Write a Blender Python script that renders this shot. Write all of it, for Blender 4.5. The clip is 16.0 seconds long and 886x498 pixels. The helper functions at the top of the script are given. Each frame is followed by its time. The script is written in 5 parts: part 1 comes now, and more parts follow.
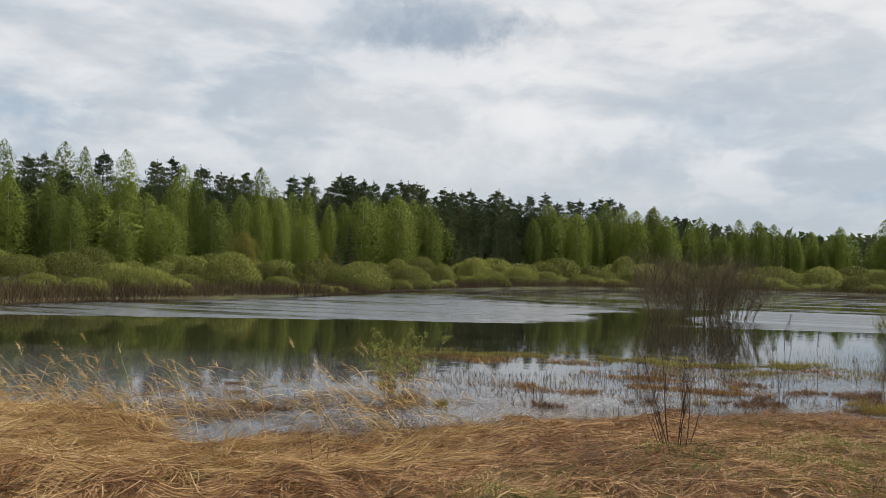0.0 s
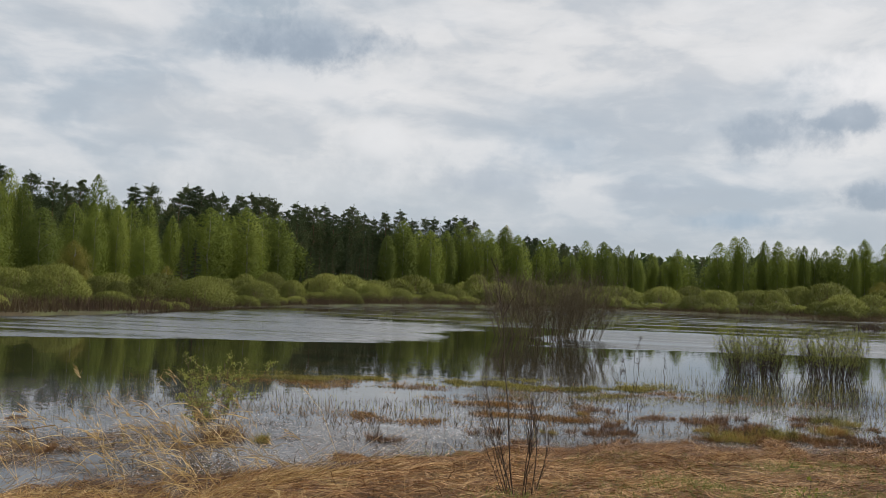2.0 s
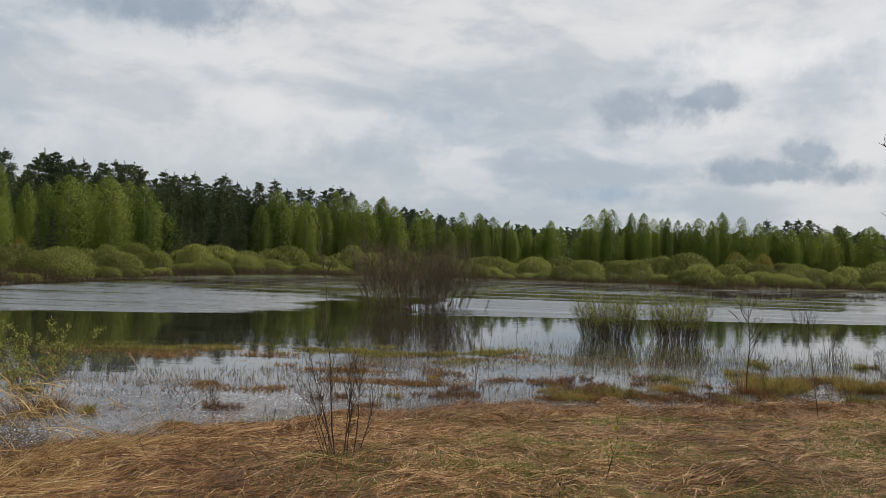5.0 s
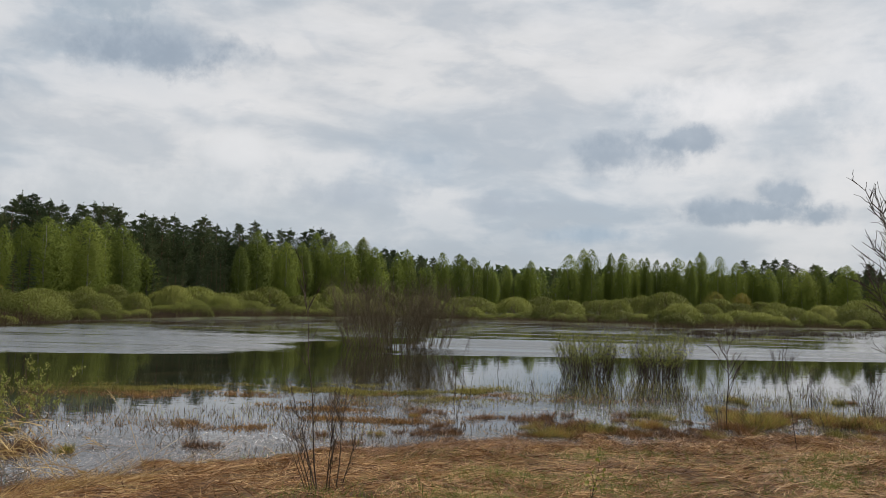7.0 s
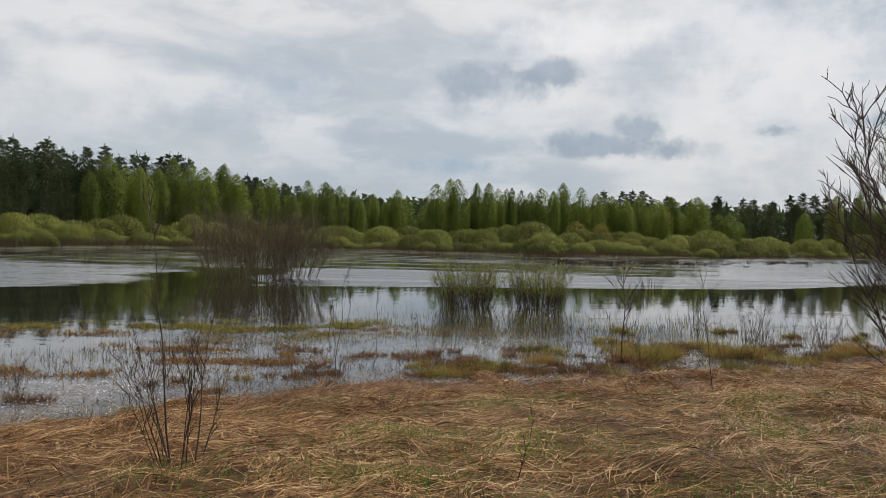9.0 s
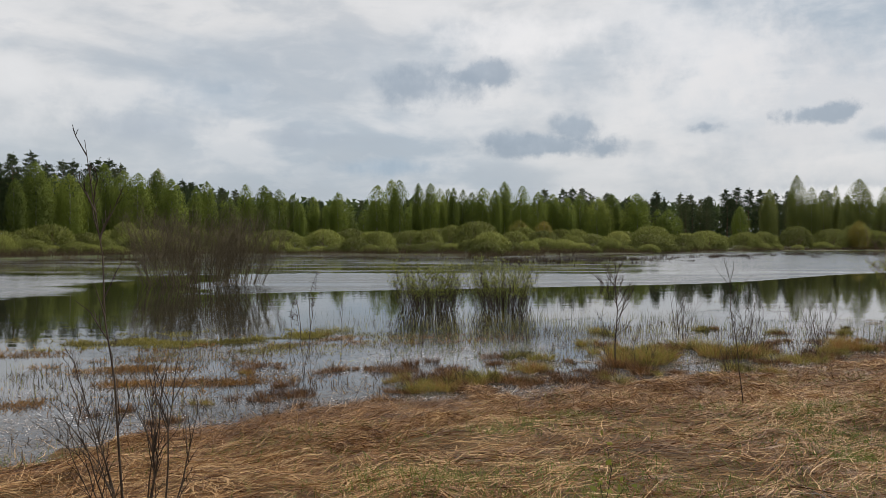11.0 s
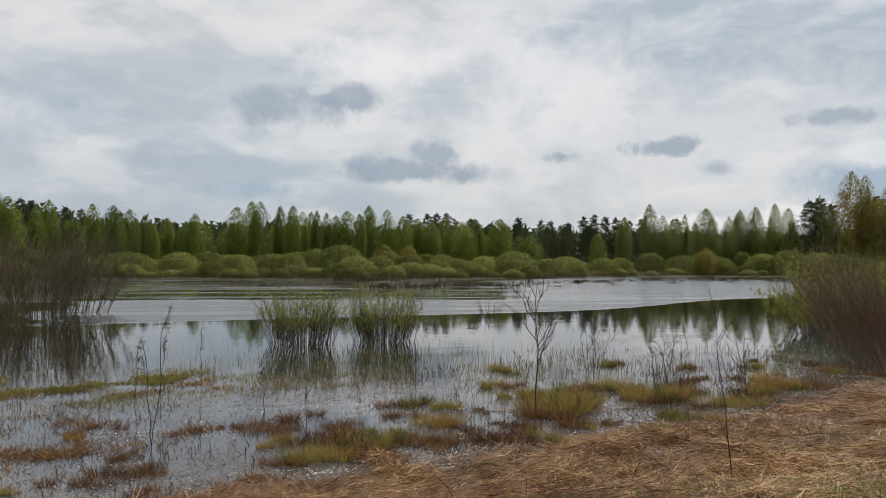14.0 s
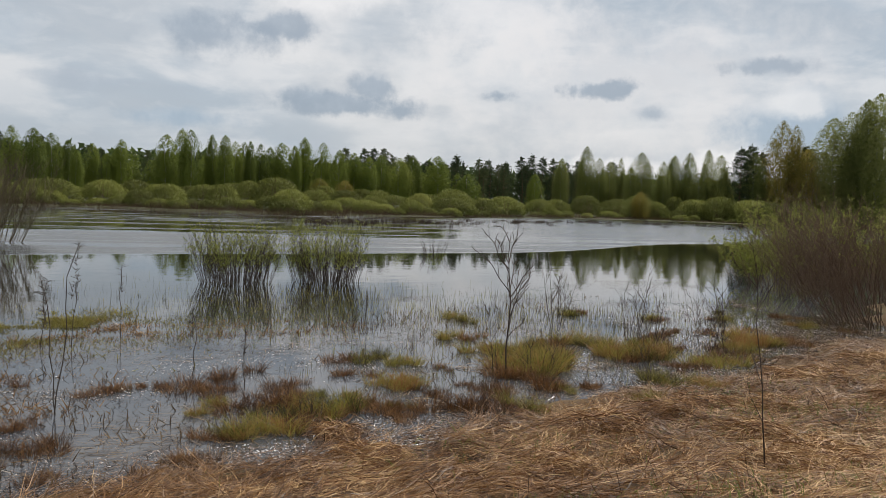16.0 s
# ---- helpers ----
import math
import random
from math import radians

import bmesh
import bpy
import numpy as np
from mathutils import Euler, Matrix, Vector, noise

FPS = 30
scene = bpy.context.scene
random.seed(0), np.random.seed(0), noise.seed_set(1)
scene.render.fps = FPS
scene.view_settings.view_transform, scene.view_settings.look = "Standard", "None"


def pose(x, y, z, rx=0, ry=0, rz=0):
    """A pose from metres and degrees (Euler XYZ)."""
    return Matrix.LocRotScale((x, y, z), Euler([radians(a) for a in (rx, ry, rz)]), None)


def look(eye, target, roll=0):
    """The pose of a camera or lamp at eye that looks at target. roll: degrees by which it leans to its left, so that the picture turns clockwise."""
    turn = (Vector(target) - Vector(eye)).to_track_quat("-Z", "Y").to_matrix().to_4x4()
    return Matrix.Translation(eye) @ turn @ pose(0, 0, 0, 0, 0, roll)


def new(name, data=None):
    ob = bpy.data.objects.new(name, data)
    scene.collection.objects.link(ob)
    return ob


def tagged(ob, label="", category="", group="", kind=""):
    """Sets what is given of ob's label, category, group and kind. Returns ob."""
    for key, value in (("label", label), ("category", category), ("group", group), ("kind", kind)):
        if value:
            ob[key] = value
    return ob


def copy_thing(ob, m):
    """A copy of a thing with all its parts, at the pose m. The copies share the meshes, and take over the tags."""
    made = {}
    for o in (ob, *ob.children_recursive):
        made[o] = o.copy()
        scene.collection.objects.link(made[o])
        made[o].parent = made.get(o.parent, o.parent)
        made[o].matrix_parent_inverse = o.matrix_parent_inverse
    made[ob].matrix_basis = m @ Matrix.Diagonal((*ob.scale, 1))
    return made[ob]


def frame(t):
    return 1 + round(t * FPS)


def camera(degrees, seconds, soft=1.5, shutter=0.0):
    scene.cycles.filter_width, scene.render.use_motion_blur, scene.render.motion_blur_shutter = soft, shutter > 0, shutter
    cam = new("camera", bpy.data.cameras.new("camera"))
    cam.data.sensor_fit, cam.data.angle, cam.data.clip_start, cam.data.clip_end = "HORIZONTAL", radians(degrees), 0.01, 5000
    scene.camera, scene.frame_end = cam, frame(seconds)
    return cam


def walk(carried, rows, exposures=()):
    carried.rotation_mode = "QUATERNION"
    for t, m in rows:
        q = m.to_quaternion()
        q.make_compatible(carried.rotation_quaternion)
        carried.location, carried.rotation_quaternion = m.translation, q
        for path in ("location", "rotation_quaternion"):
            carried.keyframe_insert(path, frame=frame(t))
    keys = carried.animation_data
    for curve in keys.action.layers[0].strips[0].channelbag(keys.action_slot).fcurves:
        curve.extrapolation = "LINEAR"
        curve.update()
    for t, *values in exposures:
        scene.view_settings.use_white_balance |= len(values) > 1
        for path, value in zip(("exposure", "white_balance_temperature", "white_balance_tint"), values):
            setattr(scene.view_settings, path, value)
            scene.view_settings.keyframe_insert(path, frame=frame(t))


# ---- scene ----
cam = camera(54.64, 16.0, 0.6)
# seconds, x, y, z, pitch, roll, yaw
PATH = [
    (0.0, -0.359, -0.818, 1.828, 1.09, 1.33, 20.58),
    (0.5, -0.440, -0.559, 1.823, 1.30, 1.13, 19.36),
    (1.0, -0.477, -0.256, 1.828, 1.92, 1.51, 14.93),
    (1.5, -0.476, 0.064, 1.837, 2.36, 1.45, 12.69),
    (2.0, -0.444, 0.372, 1.845, 2.47, 1.97, 11.01),
    (2.5, -0.389, 0.640, 1.846, 2.66, 1.97, 6.81),
    (3.0, -0.317, 0.840, 1.837, 2.58, 1.57, 6.27),
    (3.5, -0.236, 0.944, 1.812, 1.61, 1.47, 5.88),
    (4.0, -0.152, 0.924, 1.765, 0.80, 1.52, 5.18),
    (6.5, 0.036, 0.140, 1.726, 1.28, 2.01, 0.58),
    (7.0, -0.031, 0.523, 1.694, 3.62, 1.50, 1.71),
    (7.5, -0.118, 0.838, 1.671, 1.77, 1.44, 2.09),
    (8.0, -0.232, 1.186, 1.657, -0.16, 1.68, -0.06),
    (8.5, -0.253, 1.503, 1.642, -1.20, 1.65, -5.14),
    (9.0, -0.219, 1.862, 1.642, -0.83, 1.58, -7.41),
    (9.5, -0.243, 2.126, 1.630, -0.43, 0.91, -9.89),
    (12.0, -0.619, 3.707, 1.577, -1.28, 0.40, -12.06),
    (12.5, -0.584, 4.040, 1.563, -1.59, 1.47, -13.72),
    (13.0, -0.495, 4.356, 1.574, -0.74, 1.48, -15.20),
    (13.5, -0.446, 4.645, 1.577, -0.17, 1.38, -17.74),
    (14.0, -0.410, 4.951, 1.610, 1.01, 0.50, -20.65),
    (14.5, -0.355, 5.263, 1.620, 1.27, 0.52, -21.46),
    (15.0, -0.312, 5.531, 1.619, 0.17, 0.74, -21.95),
    (15.5, -0.304, 5.866, 1.584, -3.40, 1.55, -21.93),
    (16.0, -0.230, 6.162, 1.612, -3.09, 2.22, -25.13),
]
walk(cam, [(t, pose(x, y, z, 90 + pitch, 0, yaw) @ pose(0, 0, 0, 0, 0, roll)) for t, x, y, z, pitch, roll, yaw in PATH],
     ((0.0, 0.12), (1.0, 0.06), (2.5, 0.0), (6.5, -0.05), (7.0, -0.03), (7.5, -0.16), (8.0, 0.0), (9.5, 0.0), (12.0, -0.06), (13.0, 0.0), (14.0, -0.03), (15.0, -0.13), (16.0, 0.0)))


# ---- world: overcast sky ----
def node(nt, kind, ins=None, operation="", interpolation_type=""):
    n = nt.nodes.new(kind)
    if operation:
        n.operation = operation
    if interpolation_type:
        n.interpolation_type = interpolation_type
    for k, v in (ins or {}).items():
        if isinstance(v, bpy.types.NodeSocket):
            nt.links.new(v, n.inputs[k])
        else:
            n.inputs[k].default_value = v
    return n


def maths(nt, op, a, b=0.0, c=0.0):
    return node(nt, "ShaderNodeMath", {0: a, 1: b, 2: c}, operation=op).outputs[0]


def step_between(nt, v, lo, hi):
    return node(nt, "ShaderNodeMapRange", {0: v, 1: lo, 2: hi, 3: 0.0, 4: 1.0}, interpolation_type="SMOOTHSTEP").outputs[0]


def blend(nt, fac, a, b, kind="MIX"):
    n = nt.nodes.new("ShaderNodeMix")
    n.data_type, n.blend_type = "RGBA", kind
    for i, v in ((0, fac), (6, a), (7, b)):
        if isinstance(v, bpy.types.NodeSocket):
            nt.links.new(v, n.inputs[i])
        else:
            n.inputs[i].default_value = v if i == 0 else (*v[:3], 1.0)
    return n.outputs[2]


SUN_AZ, SUN_EL = 55.0, 50.0
world = bpy.data.worlds.new("sky")
scene.world = world
world.use_nodes = True
wt = world.node_tree
wt.nodes.clear()
clear_sky = node(wt, "ShaderNodeTexSky")
clear_sky.sky_type, clear_sky.sun_disc, clear_sky.sun_elevation, clear_sky.sun_rotation = "NISHITA", False, radians(SUN_EL), radians(SUN_AZ)
clear = blend(wt, 1.0, clear_sky.outputs[0], (0.10, 0.10, 0.10), "MULTIPLY")
way = node(wt, "ShaderNodeTexCoord").outputs["Generated"]
sep = node(wt, "ShaderNodeSeparateXYZ", {0: way})
dx, dy, dz = sep.outputs
az = maths(wt, "MULTIPLY", maths(wt, "ARCTAN2", dx, dy), 57.2958)
el = maths(wt, "MULTIPLY", maths(wt, "ARCSINE", dz), 57.2958)
puff = node(wt, "ShaderNodeMapping", {0: way, 3: (1.0, 1.0, 2.7)}).outputs[0]
broad = node(wt, "ShaderNodeTexNoise", {"Vector": puff, "Scale": 2.3, "Detail": 8.0, "Roughness": 0.5, "Distortion": 0.25}).outputs[0]
fine = node(wt, "ShaderNodeTexNoise", {"Vector": puff, "Scale": 7.5, "Detail": 8.0, "Roughness": 0.52, "Distortion": 0.2}).outputs[0]
edge = node(wt, "ShaderNodeTexNoise", {"Vector": way, "Scale": 16.0, "Detail": 6.0, "Roughness": 0.6}).outputs[0]
edge2 = node(wt, "ShaderNodeTexNoise", {"Vector": way, "Scale": 34.0, "Detail": 5.0, "Roughness": 0.6}).outputs[0]
deck = blend(wt, step_between(wt, broad, 0.38, 0.62), (0.45, 0.515, 0.585), (0.74, 0.74, 0.745))
deck = blend(wt, maths(wt, "MULTIPLY", step_between(wt, fine, 0.46, 0.64), 0.55), deck, (0.84, 0.83, 0.83))
deck = blend(wt, maths(wt, "MULTIPLY", step_between(wt, fine, 0.50, 0.36), 0.45), deck, (0.43, 0.48, 0.54))

flat = node(wt, "ShaderNodeMapping", {0: way, 3: (1.0, 1.0, 2.6)}).outputs[0]
wisps = node(wt, "ShaderNodeTexNoise", {"Vector": flat, "Scale": 13.0, "Detail": 9.0, "Roughness": 0.58, "Distortion": 0.5}).outputs[0]
deck = blend(wt, maths(wt, "MULTIPLY", step_between(wt, wisps, 0.52, 0.66), 0.17), deck, (0.86, 0.85, 0.85))
deck = blend(wt, maths(wt, "MULTIPLY", step_between(wt, wisps, 0.48, 0.34), 0.20), deck, (0.44, 0.50, 0.57))
deck = blend(wt, maths(wt, "MULTIPLY", step_between(wt, el, 9.0, 1.0), 0.38), deck, (0.46, 0.50, 0.555))


def cloud(under, a0, e0, wide, high, colour, amount, ragged=1.1, soft=0.75):
    """One cloud at azimuth a0 and elevation e0, in degrees, with a ragged rim."""
    u = maths(wt, "DIVIDE", maths(wt, "SUBTRACT", az, a0), wide)
    v = maths(wt, "DIVIDE", maths(wt, "SUBTRACT", el, e0), high)
    d = maths(wt, "SQRT", maths(wt, "ADD", maths(wt, "MULTIPLY", u, u), maths(wt, "MULTIPLY", v, v)))
    w = maths(wt, "ADD", maths(wt, "MULTIPLY", maths(wt, "SUBTRACT", edge, 0.5), 3.4 * ragged), maths(wt, "MULTIPLY", maths(wt, "SUBTRACT", edge2, 0.5), 1.6 * ragged))
    d = maths(wt, "ADD", d, w)
    m = maths(wt, "MULTIPLY", step_between(wt, d, 1.22, 1.12 - soft), amount)
    # lit from above: paler towards the crown, with folds
    lit = maths(wt, "ADD", maths(wt, "MULTIPLY", v, 0.22), maths(wt, "MULTIPLY", maths(wt, "SUBTRACT", edge2, 0.5), 1.6))
    lit = step_between(wt, maths(wt, "ADD", lit, maths(wt, "MULTIPLY", maths(wt, "SUBTRACT", edge, 0.5), 1.2)), -0.25, 0.75)
    return blend(wt, m, under, blend(wt, maths(wt, "MULTIPLY", lit, 0.45), colour, tuple(min(0.9, c + 0.20) for c in colour)))


deck = blend(wt, maths(wt, "MULTIPLY", step_between(wt, el, 19.0, 42.0), 0.6), deck, (0.98, 0.97, 0.97))
GREY, BLUE, PALE, GLOW = (0.335, 0.395, 0.47), (0.36, 0.45, 0.55), (0.80, 0.80, 0.81), (0.90, 0.885, 0.885)
deck = cloud(deck, 16.0, 13.2, 6.5, 2.0, GLOW, 0.8, 0.7, 1.1)
deck = cloud(deck, 27.0, 12.5, 7.0, 4.5, GLOW, 0.55, 0.7, 1.3)
deck = cloud(deck, 24.0, 9.0, 9.0, 2.4, (0.80, 0.79, 0.79), 0.6, 0.7, 1.2)
deck = cloud(deck, 37.0, 8.0, 15.0, 6.0, (0.83, 0.805, 0.80), 0.6, 0.5, 1.0)
deck = cloud(deck, -20.0, 5.5, 17.0, 4.5, (0.50, 0.545, 0.59), 0.6, 0.5, 1.0)
deck = cloud(deck, 10.2, 10.0, 4.6, 1.6, GREY, 0.8, 0.72, 0.9)
deck = cloud(deck, 13.9, 11.0, 2.4, 1.0, GREY, 0.85, 0.65, 0.6)
deck = cloud(deck, 17.5, 6.2, 5.2, 0.9, GREY, 0.95, 0.62, 0.55)
deck = cloud(deck, 15.2, 6.6, 2.4, 0.7, GREY, 0.8, 0.6, 0.6)
deck = cloud(deck, 20.1, 7.3, 1.8, 1.2, GREY, 0.9, 0.6, 0.55)
deck = cloud(deck, 7.6, 4.7, 3.8, 0.75, BLUE, 0.85, 0.6, 0.9)
deck = cloud(deck, -20.8, 15.3, 5.9, 1.8, GREY, 0.95, 0.7, 0.8)
deck = cloud(deck, 45.1, 9.1, 2.3, 0.6, GREY, 0.8, 1.0, 0.8)
deck = cloud(deck, -24.0, 18.0, 5.0, 1.6, (0.38, 0.45, 0.52), 0.8, 0.8, 0.9)
deck = cloud(deck, 28.6, 7.2, 1.9, 0.55, GREY, 0.9, 1.2, 0.8)
deck = cloud(deck, 35.2, 7.7, 2.6, 0.6, GREY, 0.9, 1.2, 0.8)
deck = cloud(deck, 38.4, 6.2, 1.6, 0.7, GREY, 0.8, 0.6, 0.6)
deck = cloud(deck, 47.0, 5.6, 4.2, 2.2, BLUE, 0.9, 0.7, 0.9)
deck = cloud(deck, 46.6, 6.9, 2.2, 0.9, PALE, 0.8, 0.7, 0.7)
deck = cloud(deck, 36.0, 2.6, 4.0, 0.7, (0.86, 0.85, 0.85), 0.8, 0.7, 0.6)
deck = cloud(deck, 44.0, 3.0, 3.0, 0.9, (0.86, 0.85, 0.85), 0.8, 0.7, 0.6)
deck = cloud(deck, -15.2, 9.6, 1.9, 1.2, PALE, 0.75, 0.7, 0.9)
deck = cloud(deck, -4.0, 9.0, 5.0, 1.7, BLUE, 0.45, 0.7, 1.2)
deck = cloud(deck, -48.6, 8.6, 6.5, 1.4, BLUE, 0.7, 0.7, 1.0)
deck = cloud(deck, -7.5, 7.0, 4.5, 1.0, (0.45, 0.50, 0.57), 0.6, 0.7, 1.0)
deck = cloud(deck, 2.0, 6.6, 3.6, 0.8, (0.43, 0.48, 0.55), 0.6, 0.7, 1.0)
sky_colour = blend(wt, 0.94, clear, deck)
back = node(wt, "ShaderNodeBackground", {0: sky_colour, 1: 1.0})
node(wt, "ShaderNodeOutputWorld", {0: back.outputs[0]})

# the sun behind thin cloud
sun = new("sun", bpy.data.lights.new("sun", "SUN"))
sun.data.energy, sun.data.angle, sun.data.color = 3.0, radians(5), (1.0, 0.93, 0.83)
sa, se = radians(SUN_AZ), radians(SUN_EL)
sun.matrix_world = look((0, 0, 40), (-math.sin(sa) * math.cos(se) * 10, -math.cos(sa) * math.cos(se) * 10, 40 - math.sin(se) * 10))


# ---- materials ----
def material(name):
    m = bpy.data.materials.new(name)
    m.use_nodes = True
    m.node_tree.nodes.clear()
    return m, m.node_tree


def finish(nt, shader):
    node(nt, "ShaderNodeOutputMaterial", {0: shader})


def blade_material(name, tones, rough=0.75, glow_through=0.25, patch=0.6, object_shift=0.0, lock=0.0, single=0.7):
    """Leaf or straw: tone by piece, by patch of ground and by object; some light passes through."""
    m, nt = material(name)
    island = node(nt, "ShaderNodeNewGeometry").outputs["Random Per Island"]
    place = node(nt, "ShaderNodeNewGeometry").outputs["Position"]
    big = node(nt, "ShaderNodeTexNoise", {"Vector": place, "Scale": patch, "Detail": 3.0}).outputs[0]
    t = maths(nt, "ADD", maths(nt, "MULTIPLY", island, single), maths(nt, "MULTIPLY", maths(nt, "SUBTRACT", big, 0.36), 1.1))
    if lock:
        small = node(nt, "ShaderNodeTexNoise", {"Vector": place, "Scale": patch * 6.0, "Detail": 2.0}).outputs[0]
        t = maths(nt, "ADD", t, maths(nt, "MULTIPLY", maths(nt, "SUBTRACT", small, 0.5), lock))
    if object_shift:
        own = node(nt, "ShaderNodeObjectInfo").outputs["Random"]
        t = maths(nt, "ADD", t, maths(nt, "MULTIPLY", maths(nt, "SUBTRACT", own, 0.5), object_shift))
    ramp = node(nt, "ShaderNodeValToRGB", {0: t})
    for i, (at, col) in enumerate(tones):
        e = ramp.color_ramp.elements[i] if i < 2 else ramp.color_ramp.elements.new(at)
        e.position, e.color = at, (*col, 1)
    d = node(nt, "ShaderNodeBsdfPrincipled", {"Base Color": ramp.outputs[0], "Roughness": rough, "Specular IOR Level": 0.25})
    tr = node(nt, "ShaderNodeBsdfTranslucent", {0: ramp.outputs[0]})
    finish(nt, node(nt, "ShaderNodeMixShader", {0: glow_through, 1: d.outputs[0], 2: tr.outputs[0]}).outputs[0])
    return m


def bark_material(name, a, b, scale=6.0, stretch=0.2):
    m, nt = material(name)
    place = node(nt, "ShaderNodeTexCoord").outputs["Object"]
    mp = node(nt, "ShaderNodeMapping", {0: place, 3: (1, 1, stretch)})
    n1 = node(nt, "ShaderNodeTexNoise", {"Vector": mp.outputs[0], "Scale": scale, "Detail": 6.0, "Roughness": 0.7}).outputs[0]
    isl = node(nt, "ShaderNodeNewGeometry").outputs["Random Per Island"]
    t = maths(nt, "ADD", step_between(nt, n1, 0.35, 0.65), maths(nt, "MULTIPLY", maths(nt, "SUBTRACT", isl, 0.5), 0.5))
    col = blend(nt, t, a, b)
    bump = node(nt, "ShaderNodeBump", {"Strength": 0.5, "Distance": 0.01, "Height": n1})
    d = node(nt, "ShaderNodeBsdfPrincipled", {"Base Color": col, "Roughness": 0.85, "Specular IOR Level": 0.2, "Normal": bump.outputs[0]})
    finish(nt, d.outputs[0])
    return m


M_BIRCH = blade_material("birch_leaves", [(0.0, (0.120, 0.155, 0.029)), (0.45, (0.198, 0.245, 0.042)), (0.8, (0.267, 0.299, 0.060)), (1.0, (0.331, 0.302, 0.077))], 0.7, 0.48, 0.12, 0.6, 0.0, 0.2)
M_BIRCH_THIN = blade_material("thin_birch_leaves", [(0.0, (0.17, 0.195, 0.055)), (0.5, (0.26, 0.285, 0.085)), (1.0, (0.35, 0.34, 0.13))], 0.7, 0.6, 0.12, 0.6, 0.0, 0.3)
M_ASPEN = blade_material("aspen_leaves", [(0.0, (0.15, 0.16, 0.035)), (0.5, (0.25, 0.225, 0.05)), (1.0, (0.34, 0.26, 0.07))], 0.7, 0.6, 0.25, 0.5)
M_PINE = blade_material("pine_needles", [(0.0, (0.040, 0.059, 0.025)), (0.5, (0.071, 0.095, 0.039)), (1.0, (0.121, 0.132, 0.053))], 0.7, 0.3, 0.2, 0.8, 0.0, 0.4)
M_FAR = blade_material("mixed_wood", [(0.0, (0.05, 0.075, 0.028)), (0.45, (0.085, 0.12, 0.038)), (0.75, (0.14, 0.185, 0.042)), (1.0, (0.19, 0.23, 0.055))], 0.7, 0.35, 0.05, 0.0, 0.0, 0.4)
M_WILLOW = blade_material("willow_leaves", [(0.0, (0.104, 0.116, 0.028)), (0.45, (0.180, 0.199, 0.046)), (0.8, (0.239, 0.260, 0.061)), (1.0, (0.306, 0.304, 0.086))], 0.7, 0.42, 0.35, 0.8, 0.0, 0.4)
M_SHOOT = blade_material("young_willow_leaves", [(0.0, (0.14, 0.165, 0.03)), (0.5, (0.25, 0.275, 0.055)), (1.0, (0.38, 0.385, 0.11))], 0.65, 0.35, 2.0)
M_STRAW = blade_material("dry_straw", [(0.0, (0.026, 0.012, 0.005)), (0.30, (0.098, 0.041, 0.014)), (0.60, (0.205, 0.093, 0.031)), (0.88, (0.370, 0.198, 0.075)), (1.0, (0.580, 0.386, 0.189))], 0.5, 0.08, 0.8, 0.0, 0.9, 1.0)
M_RUSTY = blade_material("rusty_straw", [(0.0, (0.028, 0.014, 0.007)), (0.35, (0.10, 0.048, 0.019)), (0.7, (0.235, 0.115, 0.042)), (1.0, (0.40, 0.235, 0.10))], 0.4, 0.12, 1.2, 0.0, 0.8, 0.7)
M_REED = blade_material("bleached_reed", [(0.0, (0.22, 0.125, 0.04)), (0.5, (0.46, 0.31, 0.12)), (1.0, (0.70, 0.55, 0.29))], 0.5, 0.25, 1.0)
M_LITTER = blade_material("wet_litter", [(0.0, (0.030, 0.020, 0.012)), (0.5, (0.10, 0.062, 0.030)), (1.0, (0.24, 0.16, 0.075))], 0.22, 0.05, 0.9)
# chaff tones; the white end is brightened to pass for glints
M_CHAFF_GLINTS = blade_material("wet_chaff_glints", [(0.0, (0.10, 0.070, 0.055)), (0.5, (0.26, 0.205, 0.18)), (0.75, (0.50, 0.45, 0.42)), (1.0, (0.85, 0.84, 0.82))], 0.18, 0.1, 0.5)
M_BUSH = bark_material("dull_brown_twigs", (0.095, 0.074, 0.046), (0.16, 0.13, 0.078), 14.0)
M_SODDEN = blade_material("sodden_straw", [(0.0, (0.035, 0.022, 0.012)), (0.4, (0.12, 0.068, 0.028)), (0.75, (0.23, 0.13, 0.05)), (1.0, (0.34, 0.22, 0.10))], 0.4, 0.1, 0.7)
M_GRASS = blade_material("marsh_grass", [(0.0, (0.045, 0.036, 0.013)), (0.30, (0.13, 0.118, 0.030)), (0.52, (0.30, 0.275, 0.058)), (0.72, (0.35, 0.25, 0.08)), (1.0, (0.27, 0.13, 0.05))], 0.55, 0.4, 0.9, 0.7, 1.1, 0.6)
M_MAT = blade_material("mat_grass", [(0.0, (0.08, 0.068, 0.018)), (0.4, (0.19, 0.165, 0.038)), (0.7, (0.33, 0.285, 0.065)), (1.0, (0.36, 0.21, 0.07))], 0.55, 0.35, 0.7, 0.0, 0.6, 0.5)
M_RUST = blade_material("rusty_mat", [(0.0, (0.06, 0.032, 0.012)), (0.5, (0.22, 0.11, 0.032)), (1.0, (0.40, 0.22, 0.06))], 0.5, 0.2, 0.8)
M_FRESH = blade_material("fresh_grass", [(0.0, (0.07, 0.115, 0.022)), (0.5, (0.145, 0.205, 0.042)), (1.0, (0.25, 0.28, 0.085))], 0.6, 0.3, 1.5)
M_SEDGE = blade_material("shore_sedge", [(0.0, (0.035, 0.024, 0.016)), (0.5, (0.085, 0.056, 0.034)), (1.0, (0.13, 0.10, 0.045))], 0.8, 0.2, 0.15)
